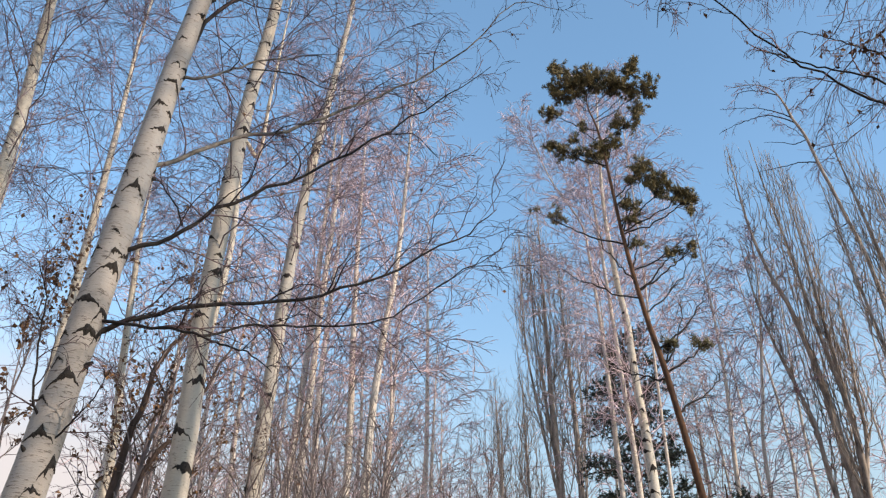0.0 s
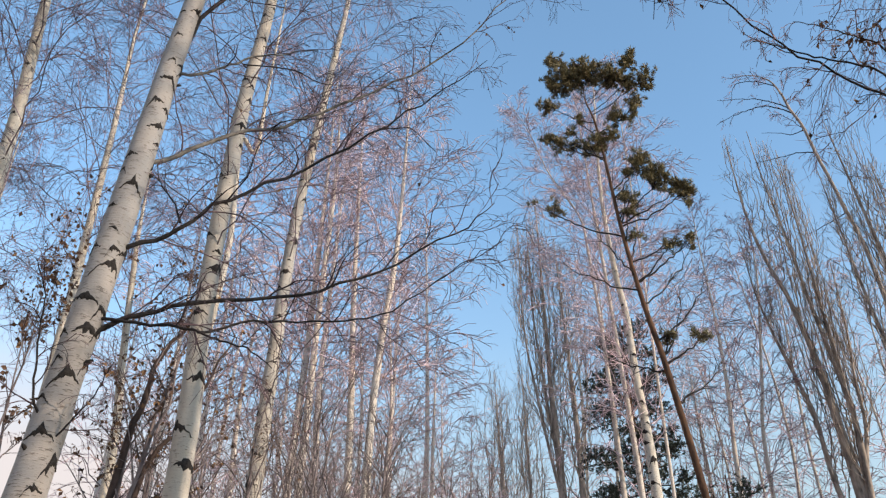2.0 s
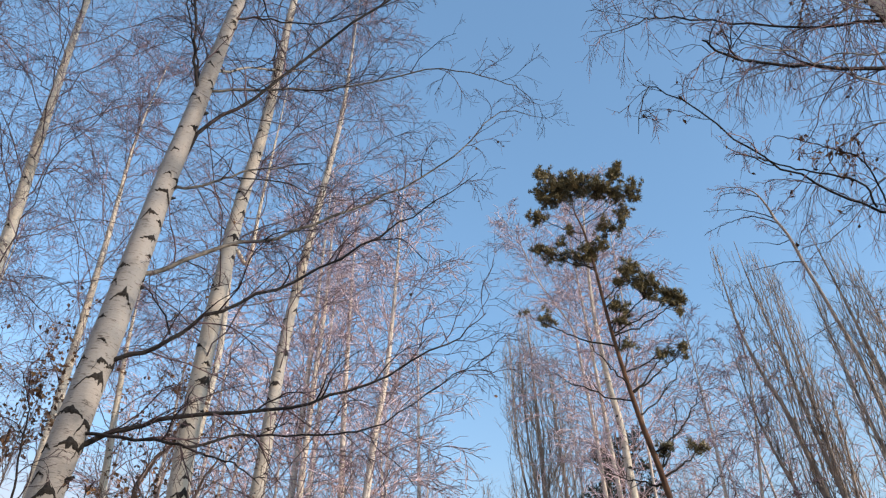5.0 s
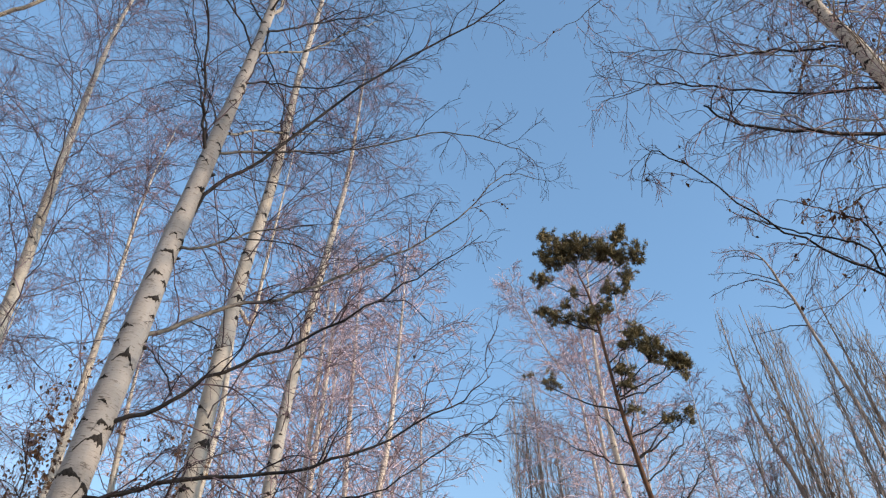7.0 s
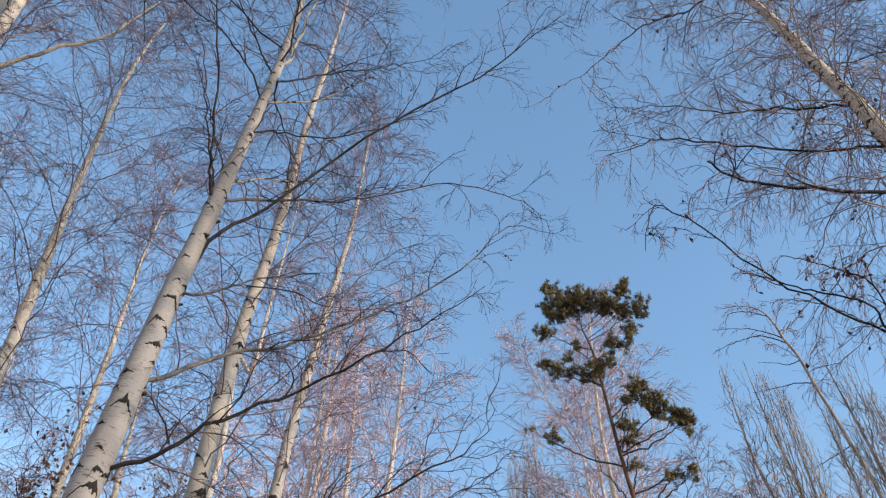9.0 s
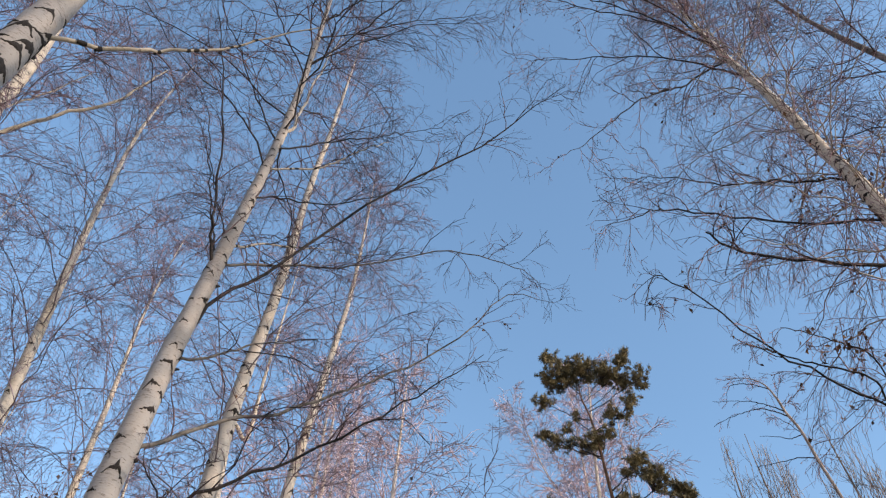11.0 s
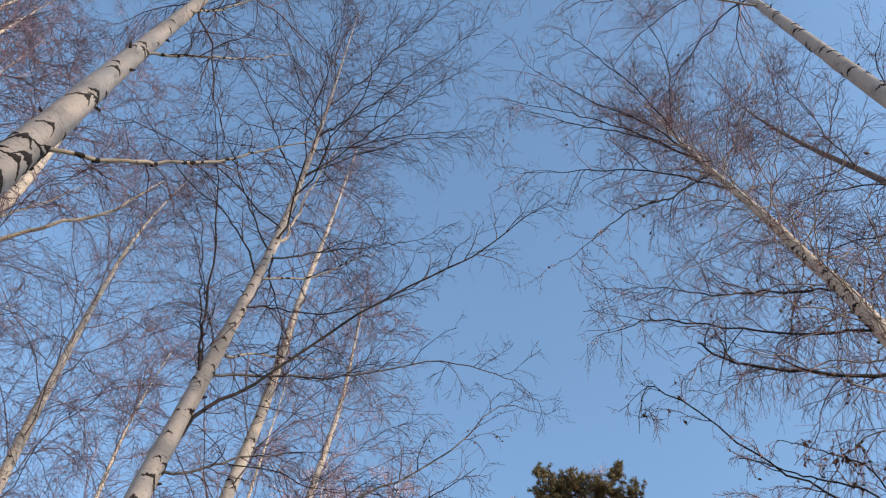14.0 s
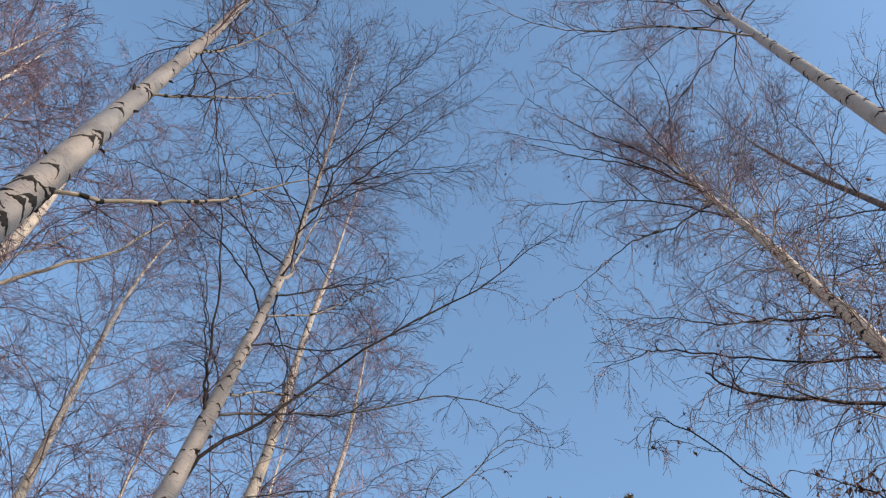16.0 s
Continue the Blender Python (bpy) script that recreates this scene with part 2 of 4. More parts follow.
def scar(trunk, z, face, width, drop, thick, rng, arch=0.9):
    """A ragged black brow of cracked bark wrapped round the trunk, with a heavy middle and thin arms."""
    s = np.linspace(-1, 1, 15)
    lop, core, apex = rng.uniform(-0.6, 0.6), rng.uniform(1.3, 3.0), rng.uniform(-0.5, 0.5)
    vs = []
    for q in s:
        u = abs(q - apex) / (1 - apex if q > apex else 1 + apex)
        zz = z - drop * u ** arch * (1 + lop * np.sign(q - apex)) + rng.normal() * thick * 0.2
        c, r = trunk.at(zz)
        a = face + q * width / max(r, 0.02) + rng.normal() * 0.03
        t = thick * ((1 - u) ** core * 1.45 + 0.15) * rng.uniform(0.55, 1.3)
        drip = t * rng.choice([0.8, 1.1, 1.3, 2.0])
        n = np.array([math.sin(a), math.cos(a), 0])
        for dz, out in ((t * 0.8, -0.004), (t * 0.5, 0.005), (-t * 0.7, 0.006), (-drip, -0.004)):
            vs.append(c + n * (r + out) + np.array([0, 0, dz]))
    fs = [(4 * i + j, 4 * i + j + 1, 4 * i + j + 5, 4 * i + j + 4) for i in range(14) for j in range(3)]
    return np.array(vs), np.array(fs)


def line(points, r0, r1, n=16, power=1.0, rng=None, kink=0.012):
    p = smooth(points, n)
    if rng is not None:
        p[1:] += np.cumsum(rng.normal(size=(n - 1, 3)) * kink, axis=0) * 0.7
        p[1:] += rng.normal(size=(n - 1, 3)) * kink * 0.7
    return p[None], (r1 + (r0 - r1) * (1 - np.linspace(0, 1, n)) ** power)[None]


def birch(name, label, points, girth, seed, limbs=(), auto=18, low=0.45, reach=2.2, bark=BARK, limb_bark=LIMB, twig=TWIG,
          scars=0, sides=14, density=1.0, tip=0.0017, rise=0.75, hang=0.12, group="birches", lift=0.05, leaves=0, limb_r=0.013, coarse=False, marks=(), scar_size=1.0, clusters=(), snags=0, shoots=()):
    rng = np.random.default_rng(seed)
    points = [(points[0][0], points[0][1], -0.1)] + list(points)
    tr = Trunk(points, girth, rng)
    root = thing(name, tr.foot, label, "birch tree", group)
    o = np.array(tr.foot)
    v, f = tubes(tr.path[None] - o, tr.radius[None], sides)
    part("trunk", to_mesh("trunk", v, f, bark), root, "white birch bark with black marks")
    top = tr.path[-1, 2]
    leaf_at, rest, tips, collars = [], [], [], []

    def dress(p, r, n2, n3, l2, l3, spurs=False, holder=None):
        twig_bits = []
        a, ra = grow(rng, p, r, max(2, int(n2 * density)), (0.1, 1.0), 44 if spurs else 40, l2, 4 if coarse else 8 if spurs else 6, lift, hang * 0.25, 0.19 if spurs else 0.11, 0.007, 0.55, tip * 1.7)
        b, rb = grow(rng, a, ra, max(2, int(n3 * density)), (0.1, 1.0), 42 if spurs else 38, l3 * 0.8, 5 if spurs else 4, 0.0, hang * 1.5, 0.22 if spurs else 0.15, 0.0035, 0.4, tip)
        twig_bits.append(tubes(a, ra, 3 if coarse else 4))
        twig_bits.append(tubes(b[:, [0, 2, 3]], rb[:, [0, 2, 3]], 3) if coarse else tubes(b, rb, 3))
        tips.append(b[:, 1:].reshape(-1, 3))
        if not coarse:
            c, rc = grow(rng, b, rb, 3 if spurs else 2, (0.15, 0.95), 42, l3 * 0.36, 3, 0.0, hang, 0.15, 0.003, 0.3, tip * 0.9)
            twig_bits.append(tubes(c[:, ::2], rc[:, ::2], 3))
        if leaves:
            pick = rng.integers(0, len(b), leaves)
            leaf_at.append(b[pick, -1])
        if coarse or holder is None:
            rest.extend(twig_bits)
        else:
            v, f = join(*twig_bits)
            part("twig_spray", to_mesh("twig_spray", v - o, f, twig), holder, "fine bare purplish twigs", "stuff")

    for spec in limbs:
        pts, r0, r1, bk, n2, l2 = spec
        c, rr = tr.at(pts[0][2])
        if np.hypot(*(c - pts[0])[:2]) < 0.3:
            pts = [tuple(c)] + list(pts[1:])
        span = np.linalg.norm(np.diff(np.array(pts), axis=0), axis=1).sum()
        p, r = line(pts, r0 * 0.68, r1 * 0.7, 26, 0.9, rng, min(0.012, 0.0042 * span))
        v, f = tubes(p - o, r, 7)
        limb = part("limb", to_mesh("limb", v, f, bk), root, "pale birch limb with dark knots" if bk is LIMB_PALE else "dark bare limb")
        if bk is LIMB_PALE:
            for i in rng.choice(np.arange(2, 23), 9, replace=False):
                ends = np.array([p[0, i] * 1.4 - p[0, i + 1] * 0.4, p[0, i], p[0, i] * 0.75 + p[0, i + 1] * 0.25])
                v, f = tubes(ends[None] - o, r[0, i] * np.array([[0.9, rng.uniform(1.15, 1.5), 0.95]]), 7)
                part("knot", to_mesh("knot", v, f, SCAR), root, "dark limb knot")
        if n2:
            dress(p, r, n2 * 1.5, 6, l2 * 1.05, l2 * 0.55, True, limb)
    for i in range(auto):
        s = (i + rng.uniform(0.1, 0.9)) / auto
        z = top * (low + (0.985 - low) * s)
        c, rr = tr.at(z)
        a = i * 2.4 + rng.uniform(-0.5, 0.5)
        size = reach * (1 - s) ** 0.55 * rng.uniform(0.7, 1.2) + 0.4
        d = np.array([math.sin(a), math.cos(a), 0.0])
        up = rise * rng.uniform(0.75, 1.3) * (0.7 + 0.7 * s)
        pts = [c, c + d * size * 0.32 + np.array([0, 0, size * 0.36 * up * 1.3]), c + d * size * 0.7 + np.array([0, 0, size * 0.72 * up]),
               c + d * size + np.array([0, 0, size * 0.8 * up - 0.08 * size])]
        p, r = line(pts, min(rr * 0.26, limb_r), tip * 1.4, 12, 0.9, rng, 0.012 + 0.012 * size)
        v, f = tubes(p - o, r, 5)
        limb = part("limb", to_mesh("limb", v, f, limb_bark), root)
        turn = (a - math.atan2(-c[0], -c[1]) + math.pi) % math.tau - math.pi
        if not coarse and rr > 0.034 and abs(turn) < 1.7:
            collars.append((z + rr * 0.3, turn, rng.uniform(0.45, 0.9), rng.uniform(0.3, 0.8), 1.2))
        dress(p, r, 11, 6, size * 0.40 + 0.16, size * 0.24 + 0.2, False, limb)
    lead = tr.path[None, 44:]
    dress(lead, tr.radius[None, 44:], min(26, 5 * np.linalg.norm(lead[0, -1] - lead[0, 0])), 8, 0.75, 0.5)
    v, f = join(*rest)
    part("twig_spray", to_mesh("twig_spray", v - o, f, twig), root, "fine bare purplish twigs", "stuff")
    for z0, z1, count, skin in shoots:
        bole = np.array([tr.at(z)[0] for z in np.linspace(z0, z1, 12)])[None]
        a, ra = grow(rng, bole, np.full((1, 12), 0.009), count, (0.0, 1.0), 52, 0.62, 7, 0.3, 0.06, 0.17, 0.0065, 0.1, 0.0022)
        b, rb = grow(rng, a, ra, 5, (0.2, 1.0), 40, 0.26, 4, 0.05, 0.1, 0.2, 0.003, 0.3, 0.0016)
        tips.append(b[:, 1:].reshape(-1, 3))
        v, f = join(tubes(a, ra, 4), tubes(b, rb, 3))
        part("shoot_spray", to_mesh("shoot_spray", v - o, f, skin), root, "short upright shoots on the trunk", "stuff")
    for x, y, z, wide, count in clusters:
        ends = np.vstack(tips)
        near = np.argsort(np.linalg.norm(ends - (x, y, z), axis=1))[:count * 6]
        leaf_at.append(ends[near[::6]])
    if leaf_at:
        v, f = folded_leaves(rng, np.vstack(leaf_at), 0.042)
        part("foliage", to_mesh("foliage", v - o, f, DEAD_LEAF, True), root, "few brown dead leaves", "stuff")
    spots = [(1.5 + (top * 0.62 - 1.5) * (i + rng.uniform(0.1, 0.9)) / max(scars, 1), rng.uniform(-1.5, 1.5), rng.uniform(0.3, 0.95) * scar_size,
              rng.uniform(0.15, 0.7), rng.choice([0.9, 1.5, 2.0])) for i in range(scars)]
    spots += collars + [(z, turn, big, rng.uniform(0.35, 1.05), rng.choice([0.7, 0.9, 1.3, 1.8])) for z, turn, big in marks]
    for spec in limbs:
        a, b = np.array(spec[0][0]), np.array(spec[0][1])
        c, rr = tr.at(a[2])
        if spec[1] >= 0.017 and np.hypot(*(c - a)[:2]) < 0.3:
            turn = math.atan2(*(b - a)[:2]) - math.atan2(-c[0], -c[1])
            spots.append((a[2] + 0.05, turn, 1.0, 0.8, 1.1))
    for i in range(snags):
        z = 3 + (top * 0.62 - 3) * (i + rng.uniform(0, 1)) / snags
        c, rr = tr.at(z)
        a = math.atan2(-c[0], -c[1]) + rng.choice([-1, 1]) * rng.uniform(0.7, 1.9)
        d = np.array([math.sin(a), math.cos(a), rng.uniform(0.2, 0.9)])
        ends = [c + d * rr * 0.6, c + d * (rr + 0.012), c + d * (rr + rng.uniform(0.015, 0.05))]
        v, f = tubes(np.array(ends)[None] - o, np.array([[0.2, 0.14, 0.08]]) * min(rr, 0.1) * rng.uniform(0.8, 1.4), 6)
        part("snag", to_mesh("snag", v, f, SCAR), root, "broken black limb stub")
    for z, turn, big, fall, arch in spots:
        c, rr = tr.at(z)
        face = math.atan2(-c[0], -c[1]) + turn
        v, f = scar(tr, z, face, rr * 0.66 * big, rr * 0.95 * big * fall, 0.024 * big * (rr / 0.1) ** 0.6, rng, arch)
        part("bark_scar", to_mesh("bark_scar", v - o, f, SCAR), root, "black crescent-shaped bark scar")
    return root

# ---- ground ----
def ground():
    rng = np.random.default_rng(5)
    steps = np.concatenate([-np.geomspace(2500, 45, 14), np.linspace(-40, 40, 81), np.geomspace(45, 2500, 14)])
    x, y = np.meshgrid(steps, steps, indexing="ij")
    z = 0.05 * np.sin(x * 0.6 + 1.3) * np.cos(y * 0.5) + rng.normal(size=x.shape) * 0.015 * (np.abs(x) < 42) * (np.abs(y) < 42)
    k = len(steps)
    i = (np.arange(k - 1)[:, None] * k + np.arange(k - 1)[None, :]).ravel()
    ob = new("ground", to_mesh("ground", np.stack([x, y, z], -1).reshape(-1, 3), np.stack([i, i + k, i + k + 1, i + 1], 1), SOIL))
    tagged(ob, "flat winter ground of dry grass and soil", "ground", "", "structure")


ground()


# ---- the near birches beside the path ----
limbs = []
limbs.append(([(-2.31, 4.83, 4.24), (-2.09, 4.87, 4.41), (-1.81, 4.94, 4.56), (-1.14, 5.09, 4.72), (-0.58, 5.14, 4.98), (0.01, 5.13, 5.37), (0.34, 5.07, 5.62)], 0.03, 0.004, LIMB, 12, 0.85))
limbs.append(([(-2.18, 4.83, 4.38), (-1.85, 4.75, 4.29), (-1.53, 4.66, 4.19), (-1.27, 4.53, 4.02), (-1.02, 4.39, 3.79)], 0.018, 0.004, LIMB, 7, 0.7))
limbs.append(([(-1.62, 4.78, 4.24), (-1.30, 4.93, 4.41), (-0.82, 4.92, 4.39), (-0.45, 4.87, 4.41), (0.01, 4.78, 4.70), (0.33, 4.67, 4.87)], 0.014, 0.003, LIMB, 9, 0.7))
limbs.append(([(-2.25, 4.86, 4.88), (-1.99, 4.89, 5.10), (-1.69, 4.93, 5.36), (-1.21, 4.99, 5.70), (-0.59, 5.03, 6.20), (-0.19, 4.99, 6.47), (0.26, 4.92, 6.79)], 0.027, 0.004, LIMB, 11, 0.8))
limbs.append(([(-1.95, 4.93, 5.22), (-2.01, 4.90, 5.38), (-2.14, 4.85, 5.54), (-2.18, 4.83, 5.69)], 0.012, 0.004, LIMB, 3, 0.35))
limbs.append(([(-2.29, 4.89, 5.69), (-2.12, 5.04, 5.92), (-1.78, 5.24, 6.31), (-1.38, 5.43, 6.64), (-0.94, 5.59, 7.07), (-0.44, 5.72, 7.49), (0.12, 5.80, 8.07), (0.65, 5.84, 8.87), (1.16, 5.83, 8.73)], 0.03, 0.004, LIMB_GREY, 12, 0.85))
limbs.append(([(-2.19, 4.94, 6.67), (-1.98, 5.02, 6.87), (-1.74, 5.11, 7.11), (-1.43, 5.21, 7.28), (-1.18, 5.27, 7.42)], 0.02, 0.005, LIMB_GREY, 6, 0.7))
limbs.append(([(-1.78, 5.10, 7.04), (-1.41, 5.21, 7.09), (-1.11, 5.29, 7.02), (-0.81, 5.34, 7.03)], 0.01, 0.003, LIMB, 5, 0.6))
limbs.append(([(-2.28, 4.89, 6.73), (-2.10, 4.89, 7.50), (-1.71, 4.96, 8.04), (-0.99, 5.07, 9.35), (-0.12, 5.09, 10.35), (0.46, 4.99, 10.85), (0.96, 4.84, 11.28), (1.38, 4.66, 11.67)], 0.03, 0.005, LIMB, 15, 1.1))
limbs.append(([(-2.14, 4.96, 8.01), (-1.76, 5.06, 8.20), (-1.34, 5.14, 8.34), (-0.85, 5.20, 8.49), (-0.08, 5.22, 8.76), (0.47, 5.15, 8.52), (0.78, 5.07, 8.10)], 0.02, 0.004, LIMB_GREY, 12, 0.8))
limbs.append(([(-2.15, 4.95, 7.83), (-2.29, 4.71, 8.21), (-2.34, 4.50, 8.59), (-2.63, 4.15, 10.14), (-2.82, 3.82, 10.97), (-3.10, 3.38, 11.89)], 0.026, 0.004, LIMB, 10, 0.8))
limbs.append(([(-2.17, 4.98, 7.95), (-2.56, 5.22, 8.95), (-2.79, 5.11, 9.90), (-2.98, 4.75, 10.85), (-3.37, 4.77, 11.80)], 0.018, 0.004, LIMB, 9, 0.75))
limbs.append(([(-2.17, 4.99, 8.0), (-2.51, 5.28, 9.05), (-2.86, 5.46, 10.10), (-3.25, 5.22, 11.15), (-3.82, 5.04, 12.20)], 0.016, 0.004, LIMB, 9, 0.75))
limbs.append(([(-2.11, 4.97, 12.8), (-1.54, 4.83, 13.55), (-0.88, 4.47, 14.10), (-0.28, 4.19, 14.65), (0.45, 3.87, 15.20)], 0.02, 0.004, LIMB, 15, 1.2))
limbs.append(([(-2.13, 4.96, 14.4), (-1.51, 4.71, 15.03), (-0.78, 4.28, 15.55), (-0.12, 3.93, 16.08), (0.57, 3.50, 16.60)], 0.02, 0.004, LIMB, 15, 1.2))
limbs.append(([(-2.16, 4.95, 15.9), (-1.55, 4.58, 16.50), (-0.96, 4.08, 17.00), (-0.35, 3.67, 17.50), (0.12, 3.35, 18.00)], 0.018, 0.004, LIMB, 15, 1.2))
limbs.append(([(-2.12, 4.96, 13.8), (-1.46, 5.07, 14.40), (-0.75, 5.02, 14.80), (0.00, 5.06, 15.20), (0.59, 5.04, 15.60)], 0.018, 0.004, LIMB, 15, 1.2))
limbs.append(([(-2.2, 4.93, 17.0), (-2.20, 4.39, 17.67), (-1.82, 3.88, 18.33), (-1.30, 3.57, 19.00)], 0.015, 0.004, LIMB, 13, 0.9))
limbs.append(([(-2.14, 4.96, 15.0), (-2.52, 4.59, 15.50), (-2.76, 3.94, 16.00), (-3.21, 3.48, 16.50), (-3.81, 3.30, 17.00)], 0.016, 0.004, LIMB, 10, 0.9))
limbs.append(([(-2.1, 4.97, 12.4), (-2.45, 4.62, 13.00), (-2.75, 4.11, 13.50), (-3.16, 3.67, 14.00), (-3.50, 3.28, 14.50)], 0.016, 0.004, LIMB, 10, 0.9))
limbs.append(([(-2.15, 4.95, 9.86), (-2.42, 4.71, 10.40), (-2.68, 4.44, 10.66), (-3.06, 4.05, 10.65), (-3.41, 3.62, 10.92), (-3.61, 3.25, 11.02)], 0.018, 0.004, LIMB, 9, 0.75))
limbs.append(([(-2.16, 4.95, 10.51), (-2.43, 4.75, 11.08), (-2.84, 4.43, 12.10), (-3.17, 4.12, 12.70), (-3.46, 3.79, 13.37)], 0.018, 0.004, LIMB, 9, 0.8))
limbs.append(([(-2.06, 4.99, 10.32), (-1.46, 5.20, 11.02), (-0.78, 5.34, 11.49), (-0.16, 5.40, 11.87)], 0.018, 0.004, LIMB, 10, 0.9))
limbs.append(([(-2.07, 4.99, 9.86), (-1.62, 5.12, 10.24), (-1.12, 5.09, 10.62), (-0.81, 5.16, 11.00)], 0.02, 0.006, LIMB_PALE, 9, 0.8))
limbs.append(([(-2.09, 4.98, 9.08), (-2.02, 4.94, 9.32), (-1.43, 5.07, 9.42), (-0.78, 5.14, 9.81), (-0.12, 5.13, 10.24)], 0.018, 0.004, LIMB, 9, 0.8))
limbs.append(([(-2.20, 4.93, 8.29), (-2.00, 5.21, 8.79), (-1.50, 5.56, 9.26), (-1.03, 5.85, 9.57)], 0.02, 0.005, LIMB_PALE, 7, 0.7))
limbs.append(([(-2.35, 4.86, 3.44), (-2.16, 4.65, 3.68), (-1.97, 4.44, 3.87)], 0.011, 0.003, LIMB, 4, 0.4))
limbs.append(([(-2.50, 4.79, 3.57), (-2.47, 4.65, 3.75), (-2.46, 4.50, 4.05), (-2.44, 4.36, 4.28), (-2.46, 4.19, 4.42)], 0.014, 0.003, LIMB, 6, 0.45))
limbs.append(([(-2.12, 4.96, 10.4), (-2.02, 4.99, 11.2), (-1.98, 5.0, 12.6), (-1.85, 5.05, 14.4)], 0.04, 0.008, BARK_YOUNG, 10, 0.9))
birch("birch_tree", "tall leaning white birch with long dark bare limbs",
      [(-2.52, 4.79, 1.6), (-2.44, 4.82, 3.3), (-2.37, 4.85, 4.8), (-2.31, 4.88, 6.5), (-2.24, 4.91, 7.9), (-2.14, 4.96, 10.0),
       (-2.10, 4.97, 12.2), (-2.14, 4.96, 15.0), (-2.28, 4.89, 20.4), (-2.32, 4.87, 22.6)],
      [(0, 0.135), (3.3, 0.116), (5.0, 0.107), (7.6, 0.084), (9.0, 0.07), (10.0, 0.054), (11.8, 0.043), (14, 0.037), (18, 0.022), (22.6, 0.006)], 11,
      limbs=limbs, auto=34, low=0.46, reach=2.4, snags=12, sides=20, lift=0.05, leaves=2, hang=0.2, density=0.95,
      clusters=[(0.62, 5.82, 8.6, 0.07, 5), (0.3, 5.8, 8.2, 0.1, 4), (-2.46, 4.25, 4.4, 0.12, 8)],
      marks=[(5.50, -0.1, 1.25), (5.26, 0.8, 0.5), (5.05, 0.2, 0.5), (4.91, 0.95, 0.55), (4.89, -0.4, 0.8), (4.77, -0.15, 1.35), (4.50, 0.4, 1.2), (4.28, -0.35, 1.2),
             (4.24, 1.0, 0.5), (4.04, 0.75, 0.55), (3.95, 0.0, 1.3), (4.03, -1.2, 0.9), (3.79, 0.8, 0.65), (3.57, 0.3, 1.15), (3.41, -0.9, 1.0), (3.21, -0.3, 0.8),
             (7.43, -0.7, 1.0), (7.38, 0.7, 0.5), (7.09, 0.25, 0.6), (6.78, 0.0, 0.55), (6.58, -0.35, 1.4), (6.32, 0.2, 0.95), (6.25, -1.0, 0.8), (6.07, -0.4, 0.95), (5.75, 0.7, 0.8),
             (8.85, -0.1, 1.0), (8.56, 0.1, 1.0), (8.38, 0.25, 0.8), (8.1, -0.6, 0.7), (7.8, 0.1, 0.6), (9.64, 0.2, 0.8), (9.42, 0.25, 0.8), (9.15, -0.5, 0.7), (9.86, 0.1, 0.6), (10.86, -0.5, 0.9),
             (10.27, 0.2, 0.8), (11.3, 0.1, 0.8), (11.9, -0.3, 0.8), (12.6, 0.2, 0.8), (5.9, -0.9, 0.5), (5.6, 0.95, 0.5), (2.9, 0.2, 1.0), (2.6, -0.5, 0.8),
             (10.5, 0.3, 0.9), (10.7, -0.6, 0.8), (11.1, 0.5, 0.9), (11.6, -0.4, 1.0), (12.2, 0.4, 0.9), (12.9, -0.2, 1.0), (13.3, 0.4, 0.9), (13.8, -0.3, 1.0), (14.3, 0.2, 0.9), (14.9, -0.1, 1.0), (15.6, 0.2, 1.0)])

birch("birch_tree", "tall white birch with a grey-white trunk", 
      [(-2.61, 7.98, 4.4), (-2.68, 7.96, 6.4), (-2.68, 7.96, 9.2), (-2.58, 7.99, 11.6), (-2.55, 8.00, 14.5), (-2.46, 8.03, 16.8), (-2.32, 8.07, 21.9)],
      [(0, 0.145), (4.4, 0.12), (9, 0.094), (14, 0.06), (17, 0.04), (21.9, 0.006)], 12, auto=46, low=0.3, reach=2.3, scars=30, density=0.9, sides=14, scar_size=2.1, bark=BARK_YOUNG, twig=TWIG_MID, limb_bark=TWIG_LIMB, limb_r=0.0095, tip=0.0019)

birch("birch_tree", "slender white birch with yellowish upper trunk",
      [(-2.63, 11.20, 5.5), (-2.61, 11.20, 7.7), (-2.55, 11.21, 10.0), (-2.33, 11.26, 12.7), (-2.08, 11.31, 15.8), (-2.00, 11.33, 20.4)],
      [(0, 0.14), (5.5, 0.115), (10, 0.09), (14, 0.06), (20.4, 0.006)], 13, auto=46, low=0.3, reach=2.3, scars=32, scar_size=2.2, sides=12, density=0.9, tip=0.003, twig=TWIG_MID, limb_bark=TWIG_LIMB, limb_r=0.0095, bark=BARK_YOUNG)

birch("birch_tree", "slim pale birch with a thin crown",
      [(-3.4, 10.46, 5.98), (-3.44, 10.45, 6.88), (-3.38, 10.47, 7.7), (-3.34, 10.48, 8.79), (-3.41, 10.46, 10.08), (-3.45, 10.45, 11.03), (-3.20, 10.53, 10.8), (-3.18, 10.54, 12.2), (-3.14, 10.55, 13.8), (-3.10, 10.55, 15.6)],
      [(0, 0.09), (5, 0.065), (10, 0.042), (15.6, 0.006)], 22, auto=18, low=0.5, reach=1.1, sides=10, density=0.6, scars=8, tip=0.003, twig=TWIG_MID, limb_bark=TWIG_LIMB, limb_r=0.0095, bark=BARK_CREAM_LIT)

